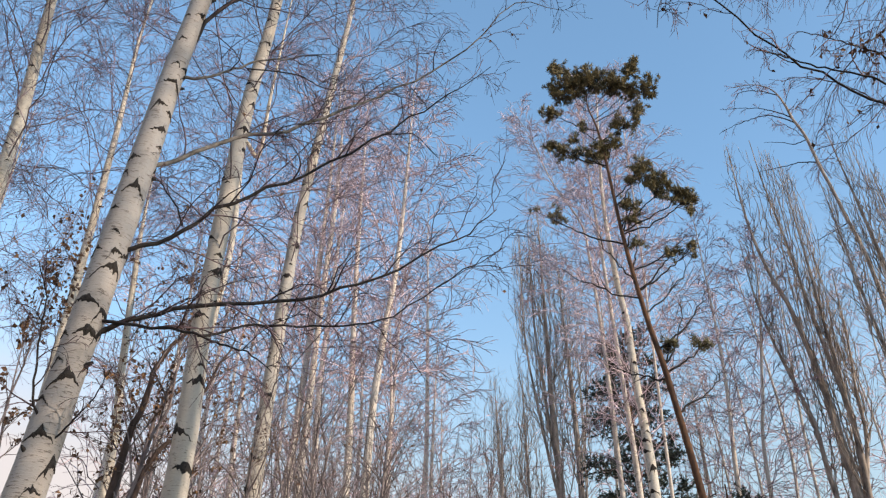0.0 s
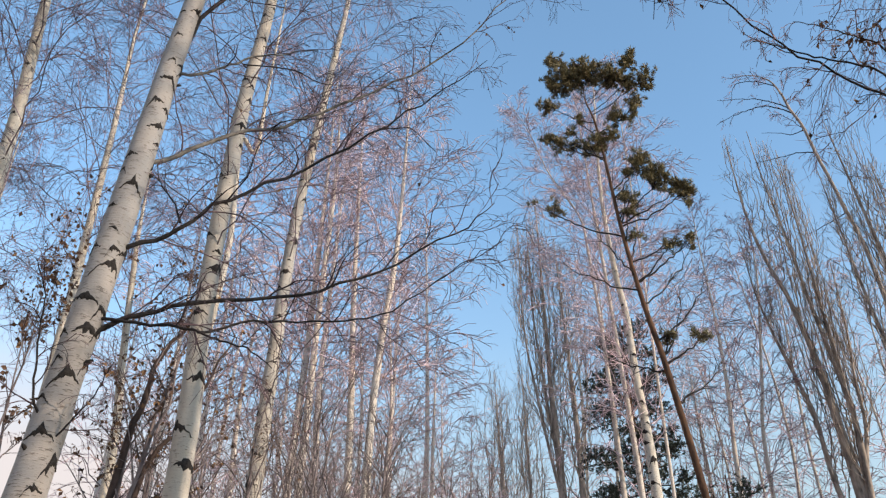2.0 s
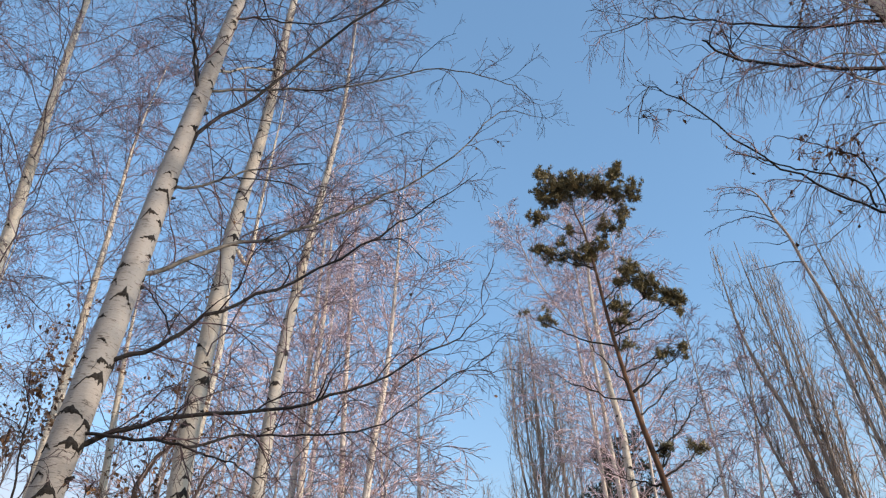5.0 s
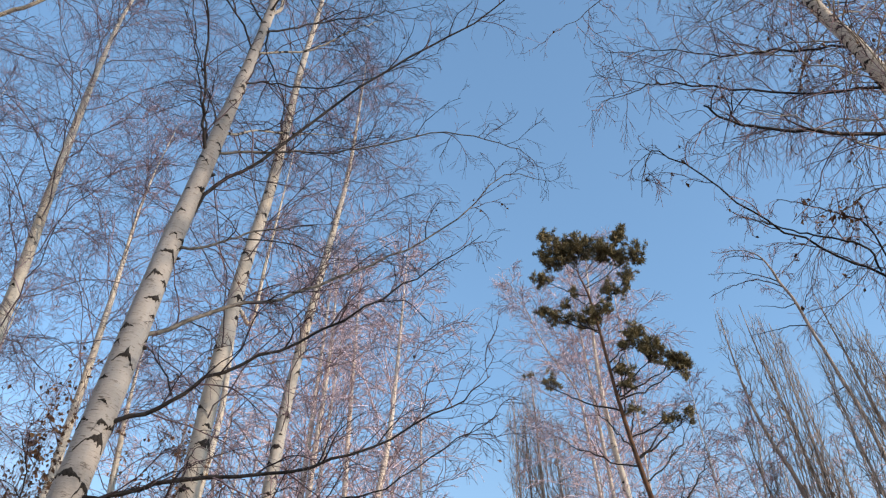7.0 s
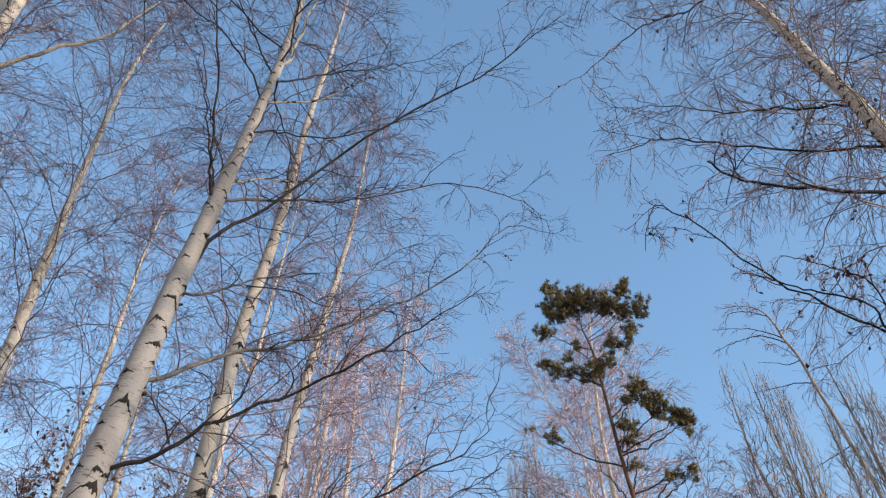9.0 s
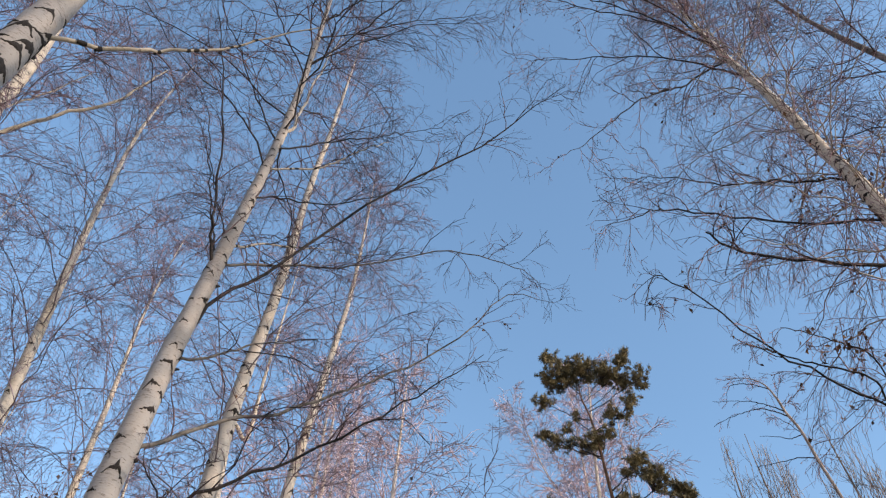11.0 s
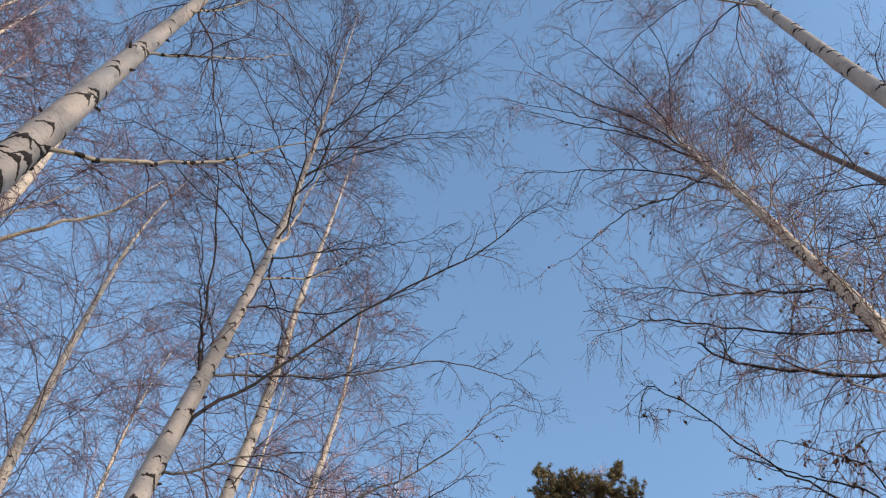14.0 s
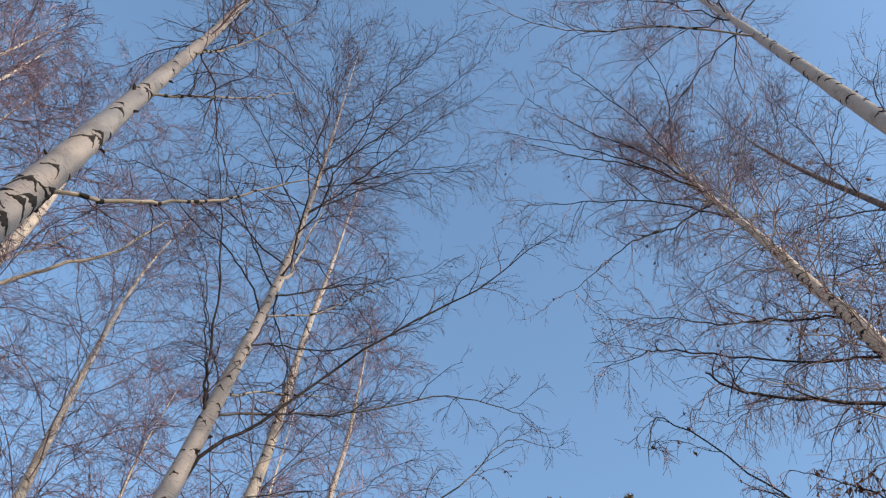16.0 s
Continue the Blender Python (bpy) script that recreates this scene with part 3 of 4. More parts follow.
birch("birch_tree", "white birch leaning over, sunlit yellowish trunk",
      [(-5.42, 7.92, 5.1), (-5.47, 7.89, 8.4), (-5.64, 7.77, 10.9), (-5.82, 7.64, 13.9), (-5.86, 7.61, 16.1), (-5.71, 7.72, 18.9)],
      [(0, 0.12), (5, 0.1), (8.4, 0.085), (12, 0.06), (18.9, 0.006)], 14, auto=44, low=0.42, reach=2.4, scars=8, sides=12, density=1.0, tip=0.0019, bark=BARK_CREAM_LIT, twig=TWIG_MID, limb_bark=TWIG_LIMB, limb_r=0.0095)

birch("birch_tree", "thin white birch with a bare drooping top",
      [(-5.98, 11.54, 6.3), (-6.06, 11.50, 9.7), (-6.16, 11.45, 12.5), (-6.26, 11.39, 15.1), (-6.16, 11.45, 17.7)],
      [(0, 0.12), (6.3, 0.09), (11, 0.06), (17.7, 0.006)], 15, auto=40, low=0.45, reach=2.2, sides=10, density=0.95, tip=0.003, twig=TWIG_MID, limb_bark=TWIG_LIMB, limb_r=0.0095, bark=BARK_CREAM_LIT)

birch("birch_tree", "young thin birch with a yellowish trunk",
      [(-5.33, 12.94, 5.9), (-5.54, 12.86, 8.1), (-5.78, 12.75, 10.7), (-5.83, 12.73, 12.5)],
      [(0, 0.1), (5.9, 0.08), (10, 0.05), (12.5, 0.008)], 16, auto=20, low=0.4, reach=1.6, sides=10, density=0.7, tip=0.003, twig=TWIG_MID, limb_bark=TWIG_LIMB, limb_r=0.0095, bark=BARK_CREAM_LIT)

limbs = []
limbs.append(([(-2.84, 2.38, 7.10), (-2.50, 2.48, 7.34), (-2.17, 2.59, 7.58), (-1.89, 2.68, 7.82), (-1.63, 2.72, 8.06), (-1.15, 2.69, 8.30)], 0.028, 0.007, LIMB_PALE, 9, 0.8))
limbs.append(([(-2.87, 2.32, 9.40), (-2.48, 2.37, 9.80), (-2.19, 2.48, 10.20), (-1.73, 2.53, 10.60)], 0.022, 0.006, LIMB_PALE, 9, 0.8))
limbs.append(([(-2.94, 2.24, 11.00), (-2.65, 2.28, 11.47), (-2.21, 2.17, 11.93), (-1.72, 2.05, 12.40)], 0.022, 0.006, LIMB_PALE, 9, 0.8))
birch("birch_tree", "stout white birch with rough black bark at a forking limb",
      [(-2.92, 2.26, 2.0), (-2.92, 2.26, 4.7), (-2.92, 2.26, 6.6), (-2.91, 2.27, 7.4), (-2.92, 2.26, 8.6), (-2.92, 2.25, 10.0), (-2.93, 2.24, 12.0), (-2.97, 2.19, 14.0), (-3.07, 2.07, 20.0)],
      [(0, 0.165), (6.7, 0.126), (8, 0.112), (9.2, 0.093), (11.8, 0.066), (15, 0.042), (20, 0.006)], 17,
      limbs=limbs, auto=20, low=0.56, reach=1.7, scars=26, snags=16, scar_size=1.1, sides=20, limb_bark=TWIG,
      marks=[(6.5, 0.3, 1.5), (6.72, -0.2, 1.4), (6.85, -0.7, 1.5), (7.0, 0.5, 1.2), (7.05, -0.8, 1.4), (6.62, 0.9, 1.2), (7.3, 0.2, 1.0), (8.0, 0.3, 1.3), (8.15, -0.4, 1.1), (8.7, 0.1, 1.0), (9.4, -0.3, 1.0), (9.5, 0.4, 0.9)])

limbs = []
limbs.append(([(-6.14, 5.13, 10.7), (-5.82, 5.36, 11.22), (-5.23, 5.33, 11.6), (-4.64, 5.32, 11.96), (-4.34, 5.22, 12.33), (-4.1, 5.1, 12.7)], 0.052, 0.014, BARK_CREAM_LIT, 10, 1.0))
limbs.append(([(-6.13, 5.14, 11.5), (-6.29, 5.47, 12.33), (-5.91, 5.48, 12.77), (-5.47, 5.37, 13.20)], 0.032, 0.009, BARK_CREAM_LIT, 8, 0.8))
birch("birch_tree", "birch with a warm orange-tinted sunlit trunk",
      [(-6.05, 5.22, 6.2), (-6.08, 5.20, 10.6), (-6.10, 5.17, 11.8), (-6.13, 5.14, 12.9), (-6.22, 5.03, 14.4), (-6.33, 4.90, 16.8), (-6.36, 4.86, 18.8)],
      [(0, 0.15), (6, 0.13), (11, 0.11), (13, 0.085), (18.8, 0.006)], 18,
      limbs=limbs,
      auto=40, low=0.4, reach=2.4, sides=12, tip=0.0019, bark=BARK_CREAM_LIT, twig=TWIG_MID, limb_bark=TWIG_LIMB, limb_r=0.0095)

limbs = []
limbs.append(([(3.65, 3.85, 6.91), (3.30, 3.80, 6.86), (2.91, 3.78, 6.82), (2.45, 3.78, 6.85), (2.11, 3.68, 6.81), (1.88, 3.50, 6.76)], 0.026, 0.010, LIMB, 9, 0.8))
limbs.append(([(3.66, 3.82, 5.30), (3.35, 4.11, 5.54), (2.95, 4.14, 5.71), (2.64, 4.08, 5.82), (2.34, 4.01, 5.97), (2.02, 3.92, 6.13), (1.72, 3.82, 6.40), (1.44, 3.70, 6.40), (1.30, 3.68, 6.13), (1.23, 3.65, 5.85)], 0.016, 0.003, LIMB, 9, 0.45))
limbs.append(([(3.56, 3.93, 7.53), (2.94, 4.08, 7.83), (2.07, 4.30, 8.18), (1.70, 4.17, 7.89), (1.25, 4.05, 7.45)], 0.018, 0.003, LIMB, 14, 0.7))
limbs.append(([(3.31, 4.14, 11.50), (2.73, 4.29, 10.98), (2.34, 4.28, 10.69), (1.92, 4.25, 10.17), (1.51, 4.19, 9.49), (1.14, 4.08, 8.81)], 0.02, 0.003, LIMB, 12, 0.7))
limbs.append(([(3.38, 4.08, 10.89), (2.77, 4.21, 11.55), (2.11, 4.28, 11.79), (1.39, 4.29, 11.79), (0.68, 4.19, 11.53)], 0.02, 0.003, LIMB, 15, 0.9))
limbs.append(([(3.28, 4.16, 11.83), (2.67, 4.27, 12.95), (1.97, 4.34, 13.55), (1.25, 4.33, 13.92), (0.72, 4.18, 13.57)], 0.02, 0.003, LIMB, 15, 0.95))
limbs.append(([(3.22, 4.2, 12.60), (2.76, 3.74, 13.00), (2.32, 3.45, 13.40), (1.78, 3.12, 13.80), (1.53, 3.01, 14.20)], 0.017, 0.003, LIMB, 13, 0.9))
limbs.append(([(3.26, 4.18, 12.20), (2.53, 3.81, 12.60), (1.96, 3.67, 13.00), (1.44, 3.51, 13.40), (1.06, 3.38, 13.80)], 0.017, 0.003, LIMB, 13, 0.9))
limbs.append(([(3.28, 4.16, 12.00), (2.49, 3.98, 12.30), (1.85, 3.94, 12.60), (1.26, 3.89, 12.90), (0.64, 3.88, 13.20)], 0.017, 0.003, LIMB, 13, 0.9))
limbs.append(([(3.17, 4.24, 13.20), (3.11, 3.56, 13.63), (2.90, 3.09, 14.07), (2.52, 2.69, 14.50)], 0.015, 0.003, LIMB, 10, 0.8))
limbs.append(([(3.35, 4.1, 11.20), (3.67, 3.69, 11.87), (3.93, 3.14, 12.53), (4.35, 2.62, 13.20)], 0.015, 0.003, LIMB_PALE, 10, 0.8))
limbs.append(([(3.58, 3.91, 8.24), (3.04, 4.01, 8.44), (2.53, 4.05, 8.46), (2.01, 4.03, 8.51), (1.58, 3.93, 8.27)], 0.018, 0.003, LIMB, 14, 0.7))
limbs.append(([(2.98, 4.12, 5.7), (2.78, 3.86, 5.67), (2.56, 3.84, 5.71), (2.32, 3.83, 5.78), (2.14, 3.78, 5.78), (1.95, 3.72, 5.79)], 0.012, 0.005, LIMB, 3, 0.4))
limbs.append(([(3.05, 4.12, 5.67), (2.84, 3.84, 5.84), (2.66, 3.82, 5.94), (2.46, 3.80, 5.99), (2.25, 3.78, 6.02)], 0.01, 0.004, LIMB, 6, 0.35))
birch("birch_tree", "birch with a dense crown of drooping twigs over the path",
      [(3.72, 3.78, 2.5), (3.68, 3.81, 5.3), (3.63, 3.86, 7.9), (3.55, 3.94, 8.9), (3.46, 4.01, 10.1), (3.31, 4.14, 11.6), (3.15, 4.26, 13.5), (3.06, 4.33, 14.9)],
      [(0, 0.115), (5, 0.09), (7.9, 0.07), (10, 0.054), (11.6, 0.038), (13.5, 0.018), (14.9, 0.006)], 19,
      limbs=limbs, auto=84, low=0.4, reach=1.3, rise=0.42, limb_r=0.008, scars=60, snags=24, scar_size=1.4, sides=16, density=0.9, twig=TWIG_RED, limb_bark=LIMB_PALE, bark=BARK_CREAM_LIT, shoots=[(7.2, 12.6, 46, TWIG_RED), (7.0, 12.0, 20, LIMB_PALE)],
      clusters=[(1.03, 4.23, 12.56, 0.1, 22), (3.32, 4.15, 8.76, 0.09, 36), (3.25, 3.84, 8.35, 0.09, 30), (3.51, 3.97, 8.11, 0.09, 40), (3.55, 3.94, 9.8, 0.09, 16), (3.45, 3.8, 7.3, 0.08, 24), (2.53, 3.84, 6.0, 0.07, 14), (2.6, 3.8, 5.85, 0.09, 24), (2.62, 3.78, 5.72, 0.08, 14), (2.72, 3.71, 5.95, 0.06, 12), (2.62, 3.78, 6.4, 0.03, 4), (2.63, 3.77, 5.54, 0.05, 8), (1.5, 3.72, 6.15, 0.04, 5), (2.6, 4.05, 5.6, 0.12, 14)], hang=0.26, leaves=2)

limbs = []
limbs.append(([(4.03, 2.41, 13.0), (2.86, 2.30, 13.20), (2.14, 2.42, 13.40), (1.39, 2.47, 13.60), (0.60, 2.25, 13.80)], 0.022, 0.005, LIMB_PALE, 14, 0.9))
birch("birch_tree", "tall clean white birch trunk with short black cross marks",
      [(4.04, 2.40, 3.0), (4.04, 2.40, 6.3), (4.04, 2.41, 9.3), (4.03, 2.41, 12.3), (4.03, 2.42, 15.2), (3.99, 2.49, 21.0)],
      [(0, 0.14), (6, 0.112), (9.3, 0.09), (12.3, 0.066), (15.2, 0.04), (21, 0.006)], 20,
      limbs=limbs,
      auto=30, low=0.64, reach=2.2, scars=54, snags=5, sides=18, scar_size=1.6, twig=TWIG_MID, bark=BARK_CLEAN)

birch("birch_tree", "thin dark-limbed birch with bare twigs",
      [(5.6, 3.4, 4.0), (5.45, 3.6, 7.0), (5.29, 3.77, 9.62), (5.17, 3.94, 11.01), (4.98, 4.18, 12.59), (4.83, 4.35, 14.08), (4.72, 4.47, 15.64)],
      [(0, 0.09), (9.6, 0.05), (12.6, 0.035), (15.64, 0.006)], 21, auto=18, low=0.55, reach=1.5, bark=LIMB_GREY, sides=10, snags=14, twig=TWIG_RED, density=0.9)


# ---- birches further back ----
far = dict(twig=TWIG_FAR_LIT, bark=BARK_FAR_LIT, sides=8, density=0.85, tip=0.005, coarse=True, limb_bark=TWIG_FAR_LIT, group="birches of the wood", hang=0.1)
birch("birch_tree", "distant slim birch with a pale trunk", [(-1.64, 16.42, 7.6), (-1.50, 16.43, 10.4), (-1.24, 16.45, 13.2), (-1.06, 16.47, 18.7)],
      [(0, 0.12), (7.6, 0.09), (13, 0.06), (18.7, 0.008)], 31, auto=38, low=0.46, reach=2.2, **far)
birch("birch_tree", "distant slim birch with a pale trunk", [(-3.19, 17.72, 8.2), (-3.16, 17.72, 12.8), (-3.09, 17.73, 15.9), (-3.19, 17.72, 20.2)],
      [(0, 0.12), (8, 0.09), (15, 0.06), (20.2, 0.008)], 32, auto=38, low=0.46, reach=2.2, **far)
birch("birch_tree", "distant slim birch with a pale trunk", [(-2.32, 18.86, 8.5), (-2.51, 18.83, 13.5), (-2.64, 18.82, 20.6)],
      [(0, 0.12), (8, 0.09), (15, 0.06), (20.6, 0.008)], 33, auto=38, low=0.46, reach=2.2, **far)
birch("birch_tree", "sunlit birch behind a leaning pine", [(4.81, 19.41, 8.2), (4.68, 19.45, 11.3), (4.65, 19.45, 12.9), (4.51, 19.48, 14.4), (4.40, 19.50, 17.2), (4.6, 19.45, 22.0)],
      [(0, 0.17), (8, 0.13), (15, 0.075), (22, 0.008)], 34, auto=44, low=0.4, reach=2.1, scars=40, scar_size=2.4, **{**far, "bark": BARK_CREAM_LIT})
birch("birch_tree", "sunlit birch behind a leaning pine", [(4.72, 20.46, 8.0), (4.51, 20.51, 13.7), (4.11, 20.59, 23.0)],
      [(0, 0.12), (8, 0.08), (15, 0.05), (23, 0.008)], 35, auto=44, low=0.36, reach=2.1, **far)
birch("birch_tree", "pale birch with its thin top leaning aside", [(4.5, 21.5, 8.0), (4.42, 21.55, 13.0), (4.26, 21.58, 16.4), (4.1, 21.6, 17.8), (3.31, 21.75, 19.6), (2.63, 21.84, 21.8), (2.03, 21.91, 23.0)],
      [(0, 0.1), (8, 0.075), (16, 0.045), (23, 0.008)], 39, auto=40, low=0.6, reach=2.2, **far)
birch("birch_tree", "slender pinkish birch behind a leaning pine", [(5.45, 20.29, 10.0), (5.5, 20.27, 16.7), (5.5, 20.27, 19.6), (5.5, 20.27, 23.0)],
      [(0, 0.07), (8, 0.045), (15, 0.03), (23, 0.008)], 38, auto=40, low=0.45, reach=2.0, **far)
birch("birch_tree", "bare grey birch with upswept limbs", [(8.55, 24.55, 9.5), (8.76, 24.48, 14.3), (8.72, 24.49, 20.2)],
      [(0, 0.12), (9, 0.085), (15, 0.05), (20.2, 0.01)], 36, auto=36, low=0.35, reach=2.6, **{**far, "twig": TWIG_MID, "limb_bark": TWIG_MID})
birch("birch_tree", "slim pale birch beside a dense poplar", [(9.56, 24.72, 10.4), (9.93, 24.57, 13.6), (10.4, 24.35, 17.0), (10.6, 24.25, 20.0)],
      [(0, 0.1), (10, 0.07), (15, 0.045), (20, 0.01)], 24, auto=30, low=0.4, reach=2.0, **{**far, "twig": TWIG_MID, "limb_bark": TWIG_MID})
# The right poplar's arched leader, built as a separate birch.
limbs = []
limbs.append(([(11.94, 21.83, 22.74), (11.39, 22.12, 23.29), (10.76, 22.44, 23.69), (9.83, 22.88, 23.96)], 0.035, 0.009, LIMB, 6, 0.6))
limbs.append(([(11.96, 21.81, 22.48), (11.36, 22.14, 23.16), (10.69, 22.49, 23.25), (10.22, 22.70, 23.14), (9.70, 22.94, 22.94)], 0.035, 0.009, LIMB, 6, 0.6))
limbs.append(([(12.15, 21.71, 21.61), (11.79, 21.91, 21.59), (11.44, 22.10, 21.86), (10.94, 22.36, 22.09)], 0.028, 0.009, LIMB, 0, 0))
limbs.append(([(12.29, 21.62, 20.54), (11.84, 21.89, 20.73), (11.21, 22.21, 20.76), (10.49, 22.57, 20.81)], 0.035, 0.009, LIMB, 3, 0.5))
limbs.append(([(11.73, 21.95, 23.95), (11.17, 22.24, 24.45), (10.58, 22.54, 24.60), (10.31, 22.66, 23.86)], 0.03, 0.009, LIMB, 6, 0.7))
limbs.append(([(12.46, 21.68, 17.91), (12.11, 22.16, 17.91), (11.75, 22.62, 17.93)], 0.03, 0.009, LIMB, 3, 0.6))
birch("birch_tree", "arched leader of the right poplar, built as a birch",
      [(12.88, 21.43, 10.72), (12.79, 21.49, 16.06), (12.52, 21.50, 18.18), (12.41, 21.55, 19.20), (12.26, 21.65, 20.52), (12.14, 21.71, 21.77), (11.94, 21.83, 22.74), (11.84, 21.89, 23.46), (11.65, 21.99, 24.20), (11.30, 22.17, 24.67), (10.90, 22.38, 24.91), (10.45, 22.59, 24.98)],
      [(0, 0.1), (11, 0.075), (19, 0.055), (23, 0.045), (25.0, 0.015)], 37, limbs=limbs, auto=6, low=0.8, reach=0.8, **{**far, "bark": POPLAR, "limb_bark": LIMB, "hang": 0.3, "twig": TWIG_MID})

WOOD = []
for k, height in enumerate((17.0, 19.5, 15.0, 17.5)):
    WOOD.append(birch("birch_tree", "bare birch in the wood, some copies unseen and added for shade", [(0, 0, 6), (0.15 * k, 0.1, 11), (0.1, -0.1 * k, height)],
                      [(0, 0.08 if k == 3 else 0.13), (6, 0.055 if k == 3 else 0.1), (height * 0.7, 0.035 if k == 3 else 0.055), (height, 0.008)], 40 + k, auto=36, low=0.25, reach=2.1, **{**far, "density": 0.6, "tip": 0.0062, "twig": TWIG_FAR_LIT, "bark": LIMB_PALE if k == 3 else BARK_FAR_LIT}))
rng = np.random.default_rng(77)
left = [(-20, 21, 1), (-17, 25, 1.1), (-14.5, 20, 1), (-12, 27, 1.15), (-9, 24, 1.1), (-6.5, 28, 1.2), (-4, 23, 1), (-2, 30, 1.1), (0.5, 36, 1), (-23, 28, 1.1),
        (-15.5, 34, 1.2), (-8, 34, 1.3), (-1, 26, 0.95), (-11, 18, 1), (-5, 19.5, 0.9), (1.5, 30, 0.9)]
right = [(18, 33, 1.15), (22, 30, 1.1), (27.5, 36, 1.15), (20.5, 40, 1.25), (34, 28, 1), (11, 32, 1.2), (24, 33, 1.15), (9, 37, 1.2), (29, 31, 1.05)]
# Unseen birches added on the sun's side to dapple the near trunks.
behind = [(100, 7.0, 0.78), (112, 9.0, 0.8), (104, 11.0, 0.85), (122, 8.0, 0.78), (118, 11.5, 0.85), (97, 9.5, 0.8), (130, 10.0, 0.82)]
between = [(2.6, 27, 0.74), (-0.4, 33, 0.98), (3.6, 37, 0.85), (0.9, 24, 0.66)]
used = set()
for k, (bearing, dist, size) in enumerate(left + right + behind + between):
    b, kind = radians(bearing), k % 3 if k < len(left) or k >= len(left + right + behind) else 3
    m = pose(dist * math.sin(b), dist * math.cos(b), -0.1, 0, 0, rng.uniform(0, 360)) @ Matrix.Scale(size * rng.uniform(0.95, 1.05), 4)
    if kind not in used:
        WOOD[kind].matrix_basis = m
        used.add(kind)
    else:
        copy_thing(WOOD[kind], m)


EDGE = birch("birch_tree", "bare birch at the wood edge with a pale trunk", [(0, 0, 6), (0.2, 0.1, 11), (0.5, 0.3, 18.5)],
              [(0, 0.12), (6, 0.095), (12, 0.055), (18.5, 0.006)], 47, auto=40, low=0.38, reach=2.3, bark=BARK_CREAM_LIT, twig=TWIG_MID, limb_bark=TWIG_LIMB, limb_r=0.0095,
              sides=8, density=0.7, tip=0.0034, hang=0.14, group="birches of the wood")
spots = [(-45, 14, 0.95, 40), (-58, 13, 0.9, 170), (-68, 14, 0.95, 260), (-66, 8, 0.95, 310), (-57, 9.5, 1.05, 220), (-74, 8.5, 1.0, 80), (-62, 7, 0.92, 150), (-69, 10.5, 1.1, 200), (50, 9.5, 0.85, 20), (-33.5, 17, 0.9, 120)]
for k, (bearing, dist, size, turn) in enumerate(spots):
    b = radians(bearing)
    m = pose(dist * math.sin(b), dist * math.cos(b), -0.1, 0, 0, turn) @ Matrix.Scale(size, 4)
    if k:
        copy_thing(EDGE, m)
    else:
        EDGE.matrix_basis = m


# ---- poplars ----
def poplar(label, points, girth, seed, stems, spread, low, mains=()):
    """A narrow crown: a trunk, any great upright side stems, many steep limbs and their shoots."""
    rng = np.random.default_rng(seed)
    points = [(points[0][0], points[0][1], -0.1)] + list(points)
    tr = Trunk(points, girth, rng)
    root = thing("poplar_tree", tr.foot, label, "poplar tree", "poplars")
    o = np.array(tr.foot)
    top = tr.path[-1, 2]
    v, f = tubes(tr.path[None] - o, tr.radius[None], 10)
    part("trunk", to_mesh("trunk", v, f, POPLAR), root, "grey-brown furrowed trunk")
    hosts = [tr]
    for pts, r0 in mains:
        st = Trunk([tuple(tr.at(pts[0][2] - 2.5)[0])] + list(pts), [(pts[0][2] - 2.5, r0), (pts[-1][2], 0.012)], rng)
        v, f = tubes(st.path[None] - o, st.radius[None], 8)
        part("stem", to_mesh("stem", v, f, POPLAR), root, "upright side stem")
        hosts.append(st)
    for i in range(stems):
        host = hosts[i % len(hosts)]
        high, foot = host.path[-1, 2], host.path[0, 2]
        s = (i // len(hosts) + rng.uniform(0, 1)) * len(hosts) / stems
        z0 = max(top * low, foot + 1.0)
        z = z0 + (high * 0.93 - z0) * min(s, 1.0)
        c, rr = host.at(z)
        a = i * 2.4 + rng.uniform(-0.4, 0.4)
        d = np.array([math.sin(a), math.cos(a), 0])
        h = (high - z) * rng.uniform(0.4, 0.97)
        w = spread * rng.uniform(0.5, 1.0) * min(1, h / 5) / (1 + 0.35 * (len(hosts) > 1))
        pts = [c, c + d * w * 0.55 + np.array([0, 0, h * 0.16]), c + d * w * 0.95 + np.array([0, 0, h * 0.45]), c + d * w * 0.6 + np.array([0, 0, h])]
        p, r = line(pts, min(0.026, rr * 0.42), 0.007, 20, 0.9, rng, 0.034)
        v, f = tubes(p - o, r, 5)
        limb = part("limb", to_mesh("limb", v, f, POPLAR), root)
        a1, r1 = grow(rng, p, r, 7, (0.1, 0.97), 28, h * 0.27 + 0.35, 8, 0.3, -0.1, 0.15, 0.011, 0.5, 0.0058)
        a2, r2 = grow(rng, a1, r1, 3, (0.15, 0.98), 34, 0.6, 5, 0.25, -0.08, 0.17, 0.007, 0.4, 0.0042)
        v, f = join(tubes(a1, r1, 4), tubes(a2, r2, 3))
        part("shoot_spray", to_mesh("shoot_spray", v - o, f, POPLAR), limb, "dense upright bare shoots", "stuff")


